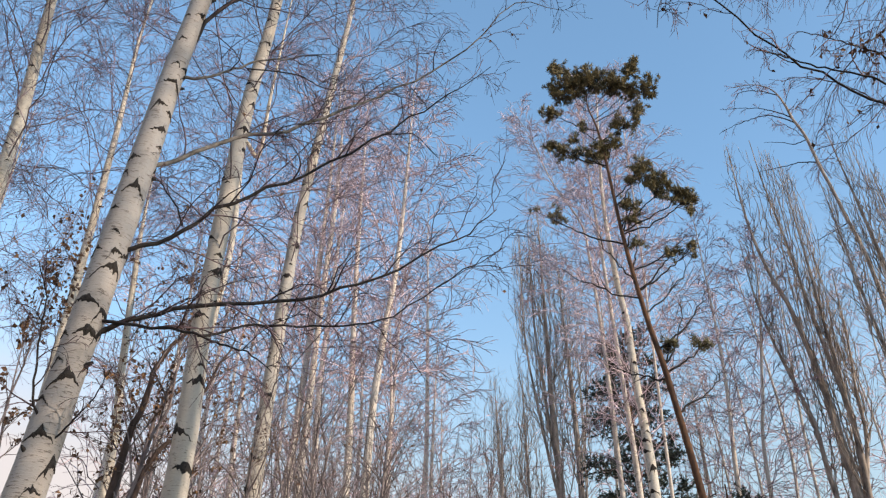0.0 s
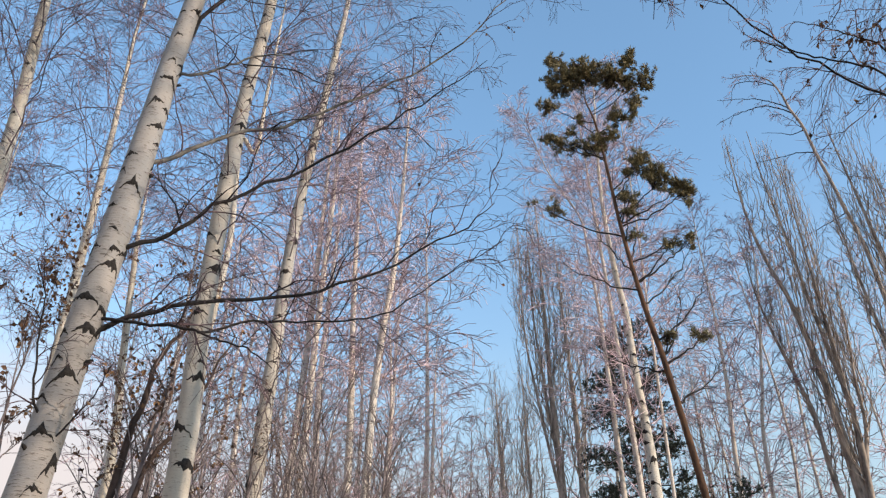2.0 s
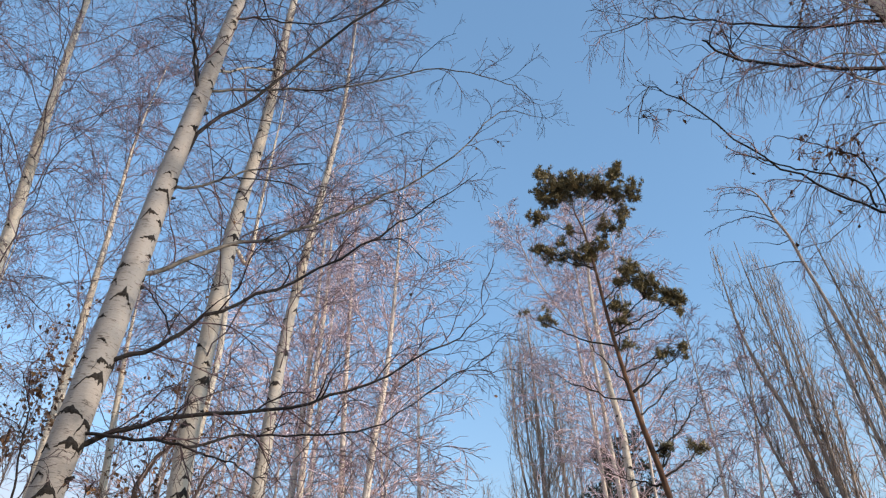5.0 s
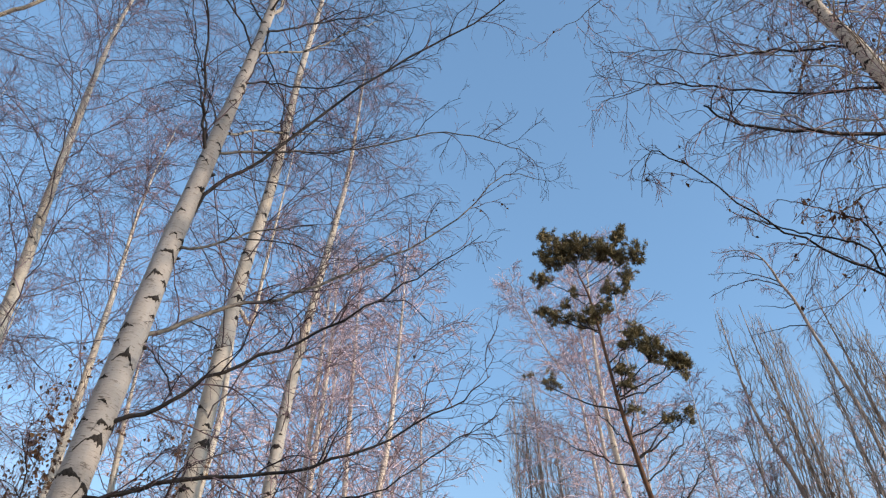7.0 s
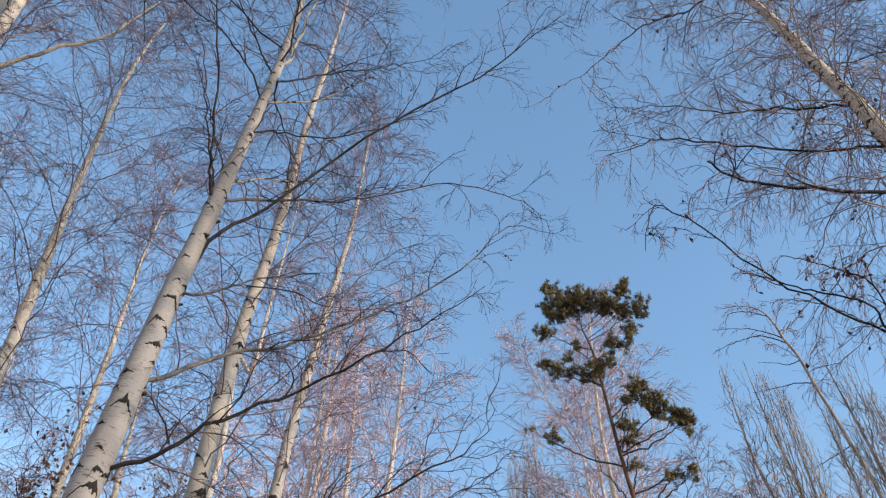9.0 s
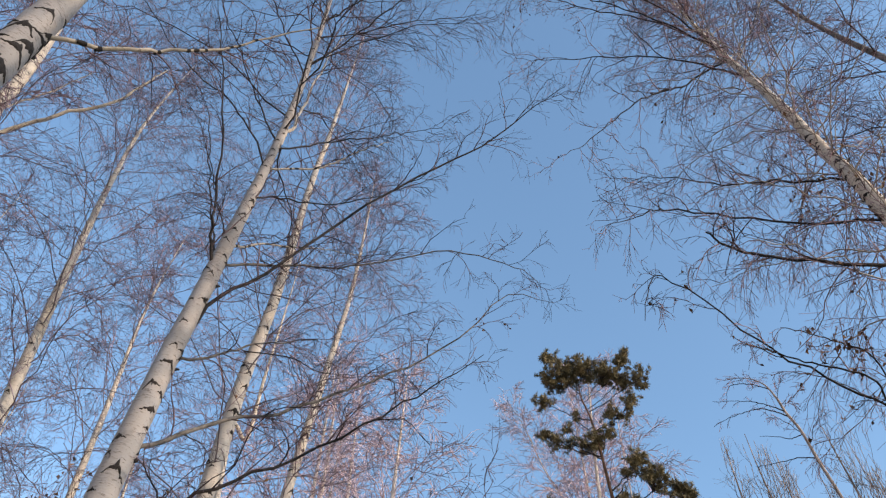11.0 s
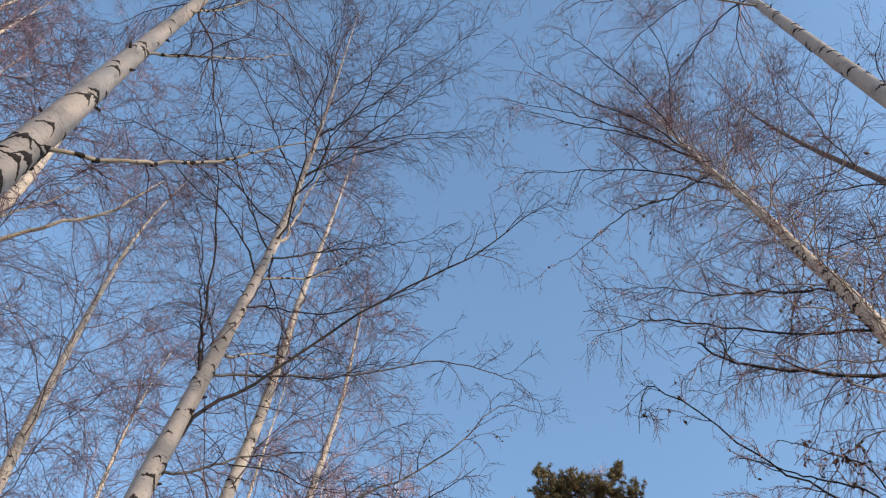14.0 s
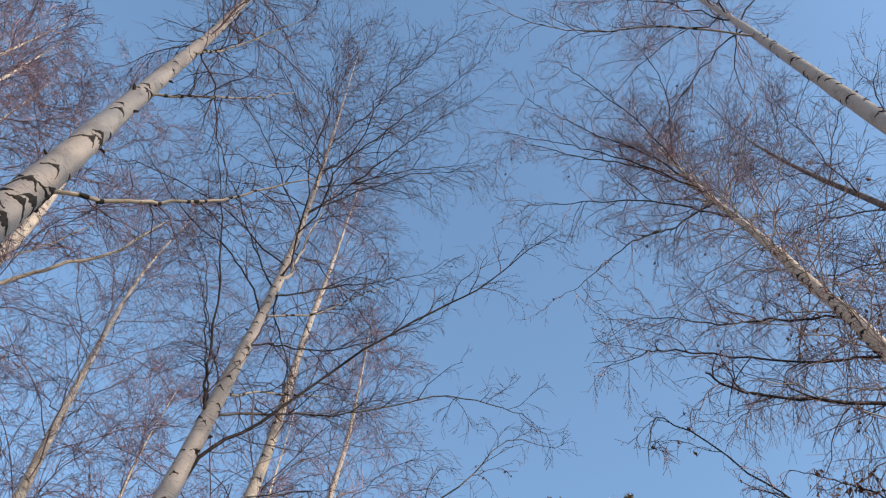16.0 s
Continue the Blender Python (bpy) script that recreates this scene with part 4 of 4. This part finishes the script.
poplar("tall narrow bare poplar", [(3.78, 27.74, 10.2), (3.66, 27.76, 14.0), (3.6, 27.77, 17.7), (3.5, 27.75, 23.0)], [(0, 0.24), (10, 0.15), (16, 0.08), (23, 0.014)], 51, 54, 1.2, 0.36,
       [([(3.3, 27.6, 13.0), (2.75, 27.6, 17.0), (2.7, 27.6, 22.0)], 0.06), ([(3.5, 27.9, 14.0), (3.15, 27.9, 18.0), (3.1, 27.9, 22.6)], 0.06)])
poplar("tall dense bare poplar with several upswept stems", [(11.5, 23.4, 8.6), (11.35, 23.39, 11.9), (11.27, 23.43, 13.5), (10.97, 23.57, 15.9), (10.62, 23.73, 17.5), (10.36, 23.85, 19.6), (10.26, 23.89, 23.2)],
       [(0, 0.3), (8.6, 0.17), (14, 0.09), (23.2, 0.012)], 52, 72, 0.62, 0.36,
       [([(10.96, 23.58, 9.7), (10.86, 23.62, 11.9), (10.68, 23.7, 13.0), (10.32, 23.87, 14.8), (10.08, 23.97, 16.6), (9.99, 24.0, 19.0)], 0.1),
        ([(11.69, 23.22, 9.6), (11.79, 23.17, 11.9), (11.66, 23.24, 13.7), (11.51, 23.31, 15.5), (11.34, 23.4, 18.3), (11.1, 23.51, 21.2), (11.0, 23.54, 23.2)], 0.11),
        ([(11.8, 23.5, 10.2), (11.9, 23.4, 12.0), (11.83, 23.3, 14.0), (11.75, 23.2, 17.5), (11.71, 23.21, 22.0)], 0.09),
        ([(12.0, 23.1, 11.4), (12.05, 23.05, 12.8), (12.2, 22.95, 14.4), (12.3, 22.9, 17.0)], 0.08)])
poplar("bare poplar with upswept limbs", [(12.5, 19.67, 7.8), (12.3, 19.80, 13.5), (11.9, 20.04, 20.4)], [(0, 0.28), (7.8, 0.14), (13.5, 0.075), (20.4, 0.012)], 53, 60, 0.9, 0.22,
       [([(12.0, 19.9, 9.5), (11.6, 20.1, 13.0), (11.3, 20.2, 18.5)], 0.09), ([(12.7, 19.6, 9.5), (12.8, 19.5, 13.0), (12.6, 19.6, 18.5)], 0.09)])
poplar("small distant bare poplar", [(2.25, 33.93, 10.7), (1.96, 33.94, 18.4)], [(0, 0.2), (10, 0.09), (18.4, 0.01)], 54, 26, 0.8, 0.4)
poplar("small distant bare poplar", [(3.3, 33.86, 10.7), (3.16, 33.87, 19.0)], [(0, 0.2), (10, 0.09), (19, 0.01)], 55, 26, 0.8, 0.4)
poplar("tall narrow bare poplar with a pale trunk", [(4.46, 27.84, 11.0), (4.39, 27.86, 15.7), (4.29, 27.87, 17.8), (4.15, 27.9, 21.5)], [(0, 0.2), (10, 0.125), (15, 0.07), (21.5, 0.012)], 57, 30, 0.95, 0.45)
poplar("small distant bare poplar", [(9.6, 30.5, 9), (9.5, 30.5, 17.5)], [(0, 0.2), (10, 0.09), (17.5, 0.01)], 56, 22, 1.0, 0.3)


# ---- pines ----
def needles(rng, tips, dirs, count, size, width):
    """Tufts of stiff needles that spread forward from the shoot ends."""
    m = len(tips) * count
    i = np.repeat(np.arange(len(tips)), count)
    back = rng.uniform(0, 0.16, m)[:, None]
    p = tips[i] - dirs[i] * back
    d = unit(dirs[i] * 0.7 + rng.normal(size=(m, 3)) * 0.75)
    w = unit(np.cross(d, rng.normal(size=(m, 3)))) * width
    s = (size * rng.uniform(0.7, 1.25, m))[:, None]
    v = np.stack([p - w, p + w, p + d * s + w * 0.35, p + d * s - w * 0.35], 1).reshape(-1, 3)
    k = (np.arange(m) * 4)[:, None]
    return v, k + np.array([0, 1, 2, 3])


def pine(label, points, girth, seed, boughs, mat, tuft=26, bark=PINE_BARK, shoot=0.28, needle=0.0075):
    """Each bough: height on the trunk, its reach (dx, dy, dz), the share of it that bears shoots, their number, and for a fork its start."""
    rng = np.random.default_rng(seed)
    points = [(points[0][0] + 0.5, points[0][1], -0.1)] + list(points)
    tr = Trunk(points, girth, rng)
    root = thing("pine_tree", tr.foot, label, "pine tree")
    o = np.array(tr.foot)
    v, f = tubes(tr.path[None] - o, tr.radius[None], 12)
    part("trunk", to_mesh("trunk", v, f, bark), root, "reddish-brown scaly pine trunk")
    for z, dx, dy, dz, leafy_share, shoots, *fork in boughs:
        c, rr = tr.at(z)
        s = np.array(fork or (0.0, 0.0, 0.0))
        d = np.array([dx, dy, dz]) - s
        c = c + s
        pts = [c, c + d * [0.38, 0.38, 0.25], c + d * [0.75, 0.75, 0.62], c + d]
        p, r = line(pts, min(rr * 0.42, 0.016 if fork else 0.03), 0.008, 12, 0.9, rng, 0.025)
        v, f = tubes(p - o, r, 5)
        bough = part("bough", to_mesh("bough", v, f, LIMB), root)
        if not shoots:
            continue
        a, ra = grow(rng, p, r, shoots, (1 - leafy_share, 1.0), 55, shoot, 5, 0.25, -0.05, 0.15, 0.012, 0.3, 0.005)
        b, rb = grow(rng, a, ra, 4, (0.3, 1.0), 50, shoot * 0.75, 4, 0.3, -0.1, 0.14, 0.008, 0.2, 0.004)
        v, f = join(tubes(a, ra, 3), tubes(b, rb, 3))
        part("shoot_spray", to_mesh("shoot_spray", v - o, f, LIMB), bough, "", "stuff")
        tips = np.vstack([a[:, -1], b[:, -1]])
        dirs = unit(np.vstack([a[:, -1] - a[:, -2], b[:, -1] - b[:, -2]]))
        v, f = needles(rng, tips, dirs, tuft, 0.085, needle)
        part("foliage", to_mesh("foliage", v - o, f, mat, True), bough, "olive-green needle tufts", "stuff")
    return root


def brushes(rng, tips, dirs, count, size, width):
    """Bottle brushes of stiff needles round the last stretch of each shoot."""
    m = len(tips) * count
    i = np.repeat(np.arange(len(tips)), count)
    p = tips[i] - dirs[i] * rng.uniform(0, 0.15, m)[:, None]
    side = rng.normal(size=(m, 3))
    side = unit(side - (side * dirs[i]).sum(1, keepdims=True) * dirs[i])
    d = unit(dirs[i] * 0.75 + side)
    w = unit(np.cross(d, rng.normal(size=(m, 3)))) * width
    s = (size * rng.uniform(0.7, 1.25, m))[:, None]
    v = np.stack([p - w, p + w, p + d * s + w * 0.4, p + d * s - w * 0.4], 1).reshape(-1, 3)
    return v, (np.arange(m) * 4)[:, None] + np.array([0, 1, 2, 3])


def crown_pine(label, points, girth, seed, clumps, bare):
    """A pine with a bare stem: each bough ends in a flat clump (foot on the stem, middle x, y, z, half width, half height, brushes)."""
    rng = np.random.default_rng(seed)
    tr = Trunk([(points[0][0] + 0.5, points[0][1], -0.1)] + list(points), girth, rng)
    root = thing("pine_tree", tr.foot, label, "pine tree")
    o = np.array(tr.foot)
    v, f = tubes(tr.path[None] - o, tr.radius[None], 12)
    part("trunk", to_mesh("trunk", v, f, PINE_BARK), root, "reddish-brown scaly pine trunk")
    for foot, x, y, z, wide, tall, count in clumps:
        c, rr = tr.at(foot)
        mid = np.array([x, y, z])
        d = mid - c
        p, r = line([c, c + d * [0.4, 0.4, 0.28], c + d * [0.75, 0.75, 0.65], mid], min(rr * 0.5, 0.028), 0.009, 14, 0.9, rng, 0.02)
        v, f = tubes(p - o, r, 6)
        bough = part("bough", to_mesh("bough", v, f, LIMB), root)
        q = rng.normal(size=(count, 3))
        q = unit(q) * (rng.uniform(0, 1, count) ** 0.45)[:, None]
        tips = mid + q * [wide, wide * 0.75, tall]
        start, _ = along(p, np.zeros(count, int), rng.uniform(0.72, 0.99, count))
        aim = unit(unit(tips - start) * 0.6 + rng.normal(size=(count, 3)) * 0.45 + np.array([0.15, 0, 0.55]))
        k = np.linspace(0, 1, 6)[None, :, None]
        twig = start[:, None] * (1 - k) ** 2 + 2 * (tips - aim * 0.18)[:, None] * k * (1 - k) + tips[:, None] * k ** 2
        v, f = tubes(twig, np.linspace(0.009, 0.005, 6)[None].repeat(count, 0), 4)
        part("shoot_spray", to_mesh("shoot_spray", v - o, f, LIMB), bough, "", "stuff")
        side = tips[:, None] + rng.normal(size=(count, 2, 3)) * 0.07
        ends = np.vstack([tips, side.reshape(-1, 3)])
        ways = unit(np.vstack([aim, np.repeat(aim, 2, 0)]) + rng.normal(size=(3 * count, 3)) * 0.35)
        v, f = brushes(rng, ends, ways, 34, 0.10, 0.0085)
        part("foliage", to_mesh("foliage", v - o, f, NEEDLE, True), bough, "dark olive-green needle brushes", "stuff")
    for foot, dx, dy, dz in bare:
        c, rr = tr.at(foot)
        d = np.array([dx, dy, dz])
        p, r = line([c, c + d * [0.4, 0.4, 0.25], c + d * [0.75, 0.75, 0.62], c + d], min(rr * 0.4, 0.026), 0.006, 14, 0.9, rng, 0.03)
        v, f = tubes(p - o, r, 6)
        bough = part("bough", to_mesh("bough", v, f, LIMB), root, "dead bare bough")
        a, ra = grow(rng, p, r, 9, (0.3, 1.0), 40, 0.55, 5, 0.15, 0.0, 0.15, 0.012, 0.4, 0.0055)
        v, f = tubes(a, ra, 4)
        part("shoot_spray", to_mesh("shoot_spray", v - o, f, LIMB), bough, "", "stuff")


def leaned(x, z):
    """The crown is pressed aside by the wind."""
    return x - 0.058 * max(z - 10.0, 0.0)


clumps = [(18.6, 3.87, 17.58, 19.75, 0.58, 0.62, 46), (18.9, 3.62, 17.63, 20.45, 0.22, 0.38, 8), (18.8, 4.50, 17.43, 19.78, 0.50, 0.5, 32), (18.7, 5.07, 17.27, 19.44, 0.40, 0.40, 20),
          (18.6, 5.65, 17.09, 19.86, 0.22, 0.44, 11), (18.8, 5.79, 17.04, 20.19, 0.14, 0.14, 3), (18.2, 6.05, 16.95, 19.15, 0.21, 0.43, 11), (18.3, 5.54, 17.13, 19.12, 0.34, 0.30, 12),
          (17.5, 5.56, 17.12, 18.19, 0.18, 0.46, 9), (17.2, 5.19, 17.24, 17.88, 0.37, 0.26, 9), (17.9, 3.24, 17.71, 18.68, 0.34, 0.14, 7), (16.6, 3.22, 17.71, 17.44, 0.24, 0.30, 9),
          (16.6, 3.69, 17.62, 17.15, 0.33, 0.18, 7), (16.5, 4.17, 17.51, 16.96, 0.33, 0.25, 9), (16.9, 4.70, 17.38, 17.30, 0.40, 0.36, 8), (15.5, 5.34, 17.19, 16.28, 0.27, 0.44, 12),
          (15.2, 5.06, 17.27, 15.93, 0.22, 0.24, 4), (14.7, 5.68, 17.08, 15.59, 0.37, 0.42, 19), (14.4, 6.13, 16.93, 15.18, 0.32, 0.30, 13), (14.3, 6.30, 16.86, 14.94, 0.22, 0.36, 8),
          (14.5, 5.00, 17.29, 15.05, 0.30, 0.26, 4), (14.0, 2.86, 17.77, 15.11, 0.45, 0.18, 5), (12.6, 6.02, 16.96, 13.55, 0.24, 0.20, 4), (17.6, 4.08, 17.53, 18.06, 0.2, 0.22, 3),
          (14.4, 4.83, 17.39, 15.25, 0.2, 0.12, 4), (13.8, 4.84, 17.30, 14.6, 0.16, 0.12, 4), (13.2, 4.95, 17.37, 13.95, 0.16, 0.10, 3), (12.6, 5.61, 17.15, 13.45, 0.14, 0.14, 4),
          (10.6, 5.13, 17.31, 11.05, 0.16, 0.10, 4), (10.4, 5.77, 17.1, 11.0, 0.2, 0.12, 4), (16.8, 3.81, 17.64, 17.67, 0.2, 0.14, 3), (16.5, 4.76, 17.41, 17.35, 0.26, 0.18, 5)]
clumps = [(foot, leaned(x, z), y, z + 0.1, wide * 1.15, tall * 1.05, int(count * 1.6)) for foot, x, y, z, wide, tall, count in clumps]
trunk = [(5.35, 17.19, 6.4), (4.93, 17.31, 10.1), (4.72, 17.37, 12.0), (4.57, 17.41, 14.2), (4.52, 17.42, 16.5), (4.46, 17.43, 17.9), (4.33, 17.47, 18.8), (4.36, 17.46, 19.3)]
crown_pine("leaning pine with a flat wind-blown green crown", [(leaned(x, z), y, z) for x, y, z in trunk],
           [(0, 0.115), (6.4, 0.086), (10, 0.07), (12, 0.06), (14, 0.05), (16.2, 0.04), (18, 0.03), (19.4, 0.012)], 61, clumps,
           [(13.2, 1.3, -0.2, 0.9), (12.0, 1.6, 0.3, 1.9), (11.0, 1.3, -0.3, 1.7), (10.2, -1.2, 0.3, 0.5), (12.4, -1.7, 0.2, 0.9), (9.4, 1.5, 0.2, 1.5), (12.8, -0.9, -0.4, 1.2), (10.6, 0.8, 0.4, 2.2)])

rng = np.random.default_rng(62)
lower = []
for i in range(46):
    s = i / 45
    a = i * 2.4 + rng.uniform(-0.4, 0.4)
    r = 0.5 + 1.4 * (1 - s) ** 0.6 * rng.uniform(0.6, 1.1)
    lower.append((6.0 + 8.0 * s, math.sin(a) * r, math.cos(a) * r, rng.uniform(-0.1, 0.35), 0.85, 13))
pine("dark green pine half hidden among bare trees", [(5.3, 22.6, 6), (5.2, 22.6, 11), (5.2, 22.6, 14.6)], [(0, 0.17), (6, 0.12), (14.6, 0.02)], 63, lower, NEEDLE_DARK, 10, shoot=0.42, needle=0.0175)
rng = np.random.default_rng(64)
lower = [(4.0 + 0.26 * i, 1.5 * math.sin(i * 2.4) * (1 - i / 34), 1.5 * math.cos(i * 2.4) * (1 - i / 34), rng.uniform(0, 0.3), 0.7, 8) for i in range(20)]
pine("small dark pine below a bare wood edge", [(7.4, 22.2, 4), (7.4, 22.2, 9.6)], [(0, 0.12), (9.6, 0.02)], 65, lower, NEEDLE_DARK, 10, shoot=0.4, needle=0.0175)


# ---- shrubs with dead leaves ----
def shrub(name, label, at, seed, stems, height, lean, leaves, mat=RUST, leaf=0.042, width=1.0, clumps=(), spray=1.0, boles=()):
    rng = np.random.default_rng(seed)
    root = thing(name, at, label, "shrub", "undergrowth")
    o = np.array(at, float)
    bits, spots_, wood = [], [], []
    for i in range(stems):
        a = i * 2.4 + rng.uniform(-0.5, 0.5)
        w = width * rng.uniform(0.3, 1.0)
        h = height * rng.uniform(0.7, 1.05)
        d = np.array([math.sin(a) * w + lean[0] * h, math.cos(a) * w + lean[1] * h, h])
        pts = [o + rng.normal(size=3) * [0.1, 0.1, 0], o + d * [0.35, 0.35, 0.4], o + d * [0.7, 0.7, 0.75], o + d]
        p, r = line(pts, 0.035 * height / 6 * min(1.0, 0.2 + 2 * width), 0.006, 14, 0.9, rng, 0.03)
        v, f = tubes(p - o, r, 6)
        part("stem", to_mesh("stem", v, f, mat), root)
        wood.append(p[0])
        a1, r1 = grow(rng, p, r, int(13 * (0.4 + 0.6 * spray)), (0.3, 1.0), 38, height * 0.3 * spray, 6, 0.2, -0.02, 0.09, 0.01, 0.5, 0.003)
        a2, r2 = grow(rng, a1, r1, 6, (0.2, 1.0), 40, height * 0.13 * spray, 5, 0.1, 0.0, 0.11, 0.005, 0.4, 0.0022)
        bits += [tubes(a1, r1, 4), tubes(a2, r2, 3)]
        if leaves:
            spots_.append(a2[rng.integers(0, len(a2), leaves), rng.integers(2, 5, leaves)])
    for pts, r0 in boles:
        p, r = line([tuple(o + [0.1 * (pts[0][0] - o[0]), 0.1 * (pts[0][1] - o[1]), 0])] + list(pts), r0, 0.008, 18, 0.8, rng, 0.015)
        v, f = tubes(p - o, r, 7)
        part("stem", to_mesh("stem", v, f, STEM), root, "thick dark leaning stem")
        a1, r1 = grow(rng, p, r, 10, (0.5, 1.0), 40, 0.9, 6, 0.15, 0.0, 0.12, 0.008, 0.3, 0.003)
        bits.append(tubes(a1, r1, 4))
        wood.append(p[0])
    for x, y, z, wide, count in clumps:
        mid, every = np.array([x, y, z]), np.vstack(wood)
        every = every[every[:, 2] < z - 0.15]
        near = every[np.argsort(np.linalg.norm(every - mid, axis=1))[:4]]
        m = max(3, count // 14)
        foot = near[rng.integers(0, len(near), m)]
        ends = mid + rng.normal(size=(m, 3)) * wide * 1.3
        k = np.linspace(0, 1, 8)[None, :, None]
        bend = (foot * 0.5 + ends * 0.5 + rng.normal(size=(m, 3)) * [0.14, 0.14, 0.08])[:, None]
        sprig = foot[:, None] * (1 - k) ** 2 + 2 * bend * k * (1 - k) + ends[:, None] * k ** 2 + rng.normal(size=(m, 8, 3)) * 0.008 * (k > 0)
        a1, r1 = grow(rng, sprig, np.full((m, 8), 0.003), 5, (0.4, 1.0), 48, 0.24, 4, 0.0, 0.0, 0.2, 0.003, 0.2, 0.0018)
        bits += [tubes(sprig, np.linspace(0.003, 0.0018, 8)[None].repeat(m, 0), 4), tubes(a1, r1, 3)]
        spots_.append(a1[rng.integers(0, len(a1), count), rng.integers(1, 4, count)] + rng.normal(size=(count, 3)) * 0.02)
    v, f = join(*bits)
    part("twig_spray", to_mesh("twig_spray", v - o, f, mat), root, "tangled bare twigs", "stuff")
    if leaves:
        v, f = folded_leaves(rng, np.vstack(spots_), leaf)
        part("foliage", to_mesh("foliage", v - o, f, DEAD_LEAF, True), root, "shrivelled brown leaves", "stuff")
    return root


shrub("shrub", "tall rusty shrub with shrivelled brown leaves", (-3.65, 8.5, 0), 71, 4, 7.2, (0.1, 0), 380, leaf=0.054, width=0.7, spray=0.6, clumps=[(-3.35, 8.48, 6.30, 0.16, 50), (-3.33, 8.49, 7.17, 0.16, 40), (-3.07, 8.58, 7.33, 0.16, 40), (-2.98, 8.62, 5.94, 0.16, 50), (-3.42, 8.46, 6.11, 0.16, 40), (-3.37, 8.47, 5.16, 0.16, 40), (-3.33, 8.49, 6.75, 0.16, 40), (-3.70, 8.33, 5.13, 0.16, 30), (-3.78, 8.30, 4.83, 0.16, 30)],
      boles=[([(-3.44, 8.45, 4.46), (-3.29, 8.50, 5.44), (-3.25, 8.52, 5.93), (-3.03, 8.60, 6.33), (-2.85, 8.66, 6.96)], 0.045), ([(-3.21, 8.54, 4.36), (-2.92, 8.64, 5.16), (-2.79, 8.69, 5.65), (-2.51, 8.78, 6.39)], 0.035)])
shrub("shrub", "slim shrub with brown and orange dead leaves", (-4.3, 7.9, 0), 72, 2, 7.9, (-0.03, -0.01), 120, leaf=0.062, width=0.15, spray=0.22, clumps=[(-4.47, 7.81, 7.53, 0.12, 45), (-4.68, 7.69, 7.03, 0.12, 30), (-4.41, 7.84, 7.12, 0.12, 60), (-4.41, 7.84, 7.80, 0.12, 35), (-4.41, 7.85, 6.56, 0.12, 60), (-4.42, 7.84, 6.34, 0.12, 50), (-4.29, 7.91, 6.22, 0.12, 40), (-4.22, 7.95, 6.76, 0.12, 30), (-4.24, 7.94, 7.31, 0.12, 35), (-4.71, 7.67, 6.45, 0.12, 20)])
for k, (x, y, h) in enumerate([(-3.4, 10.0, 6.6), (-1.9, 9.6, 5.8), (-2.6, 12.5, 7.6), (-0.9, 12.0, 7.0), (-3.8, 13.5, 8.2), (-1.6, 14.5, 8.2), (0.1, 16.5, 8.2), (-0.8, 19.0, 9.2), (0.8, 21.0, 9.6), (-2.4, 16.5, 8.8)]):
    shrub("shrub", "dense leafless thicket shrub", (x, y, 0), 80 + k, 5, h, (rng.uniform(-0.05, 0.08), 0), 40 if k % 3 == 0 else 0, width=1.3, clumps=[(-2.2, 10.78, 6.03, 0.16, 160)] if k == 0 else ())
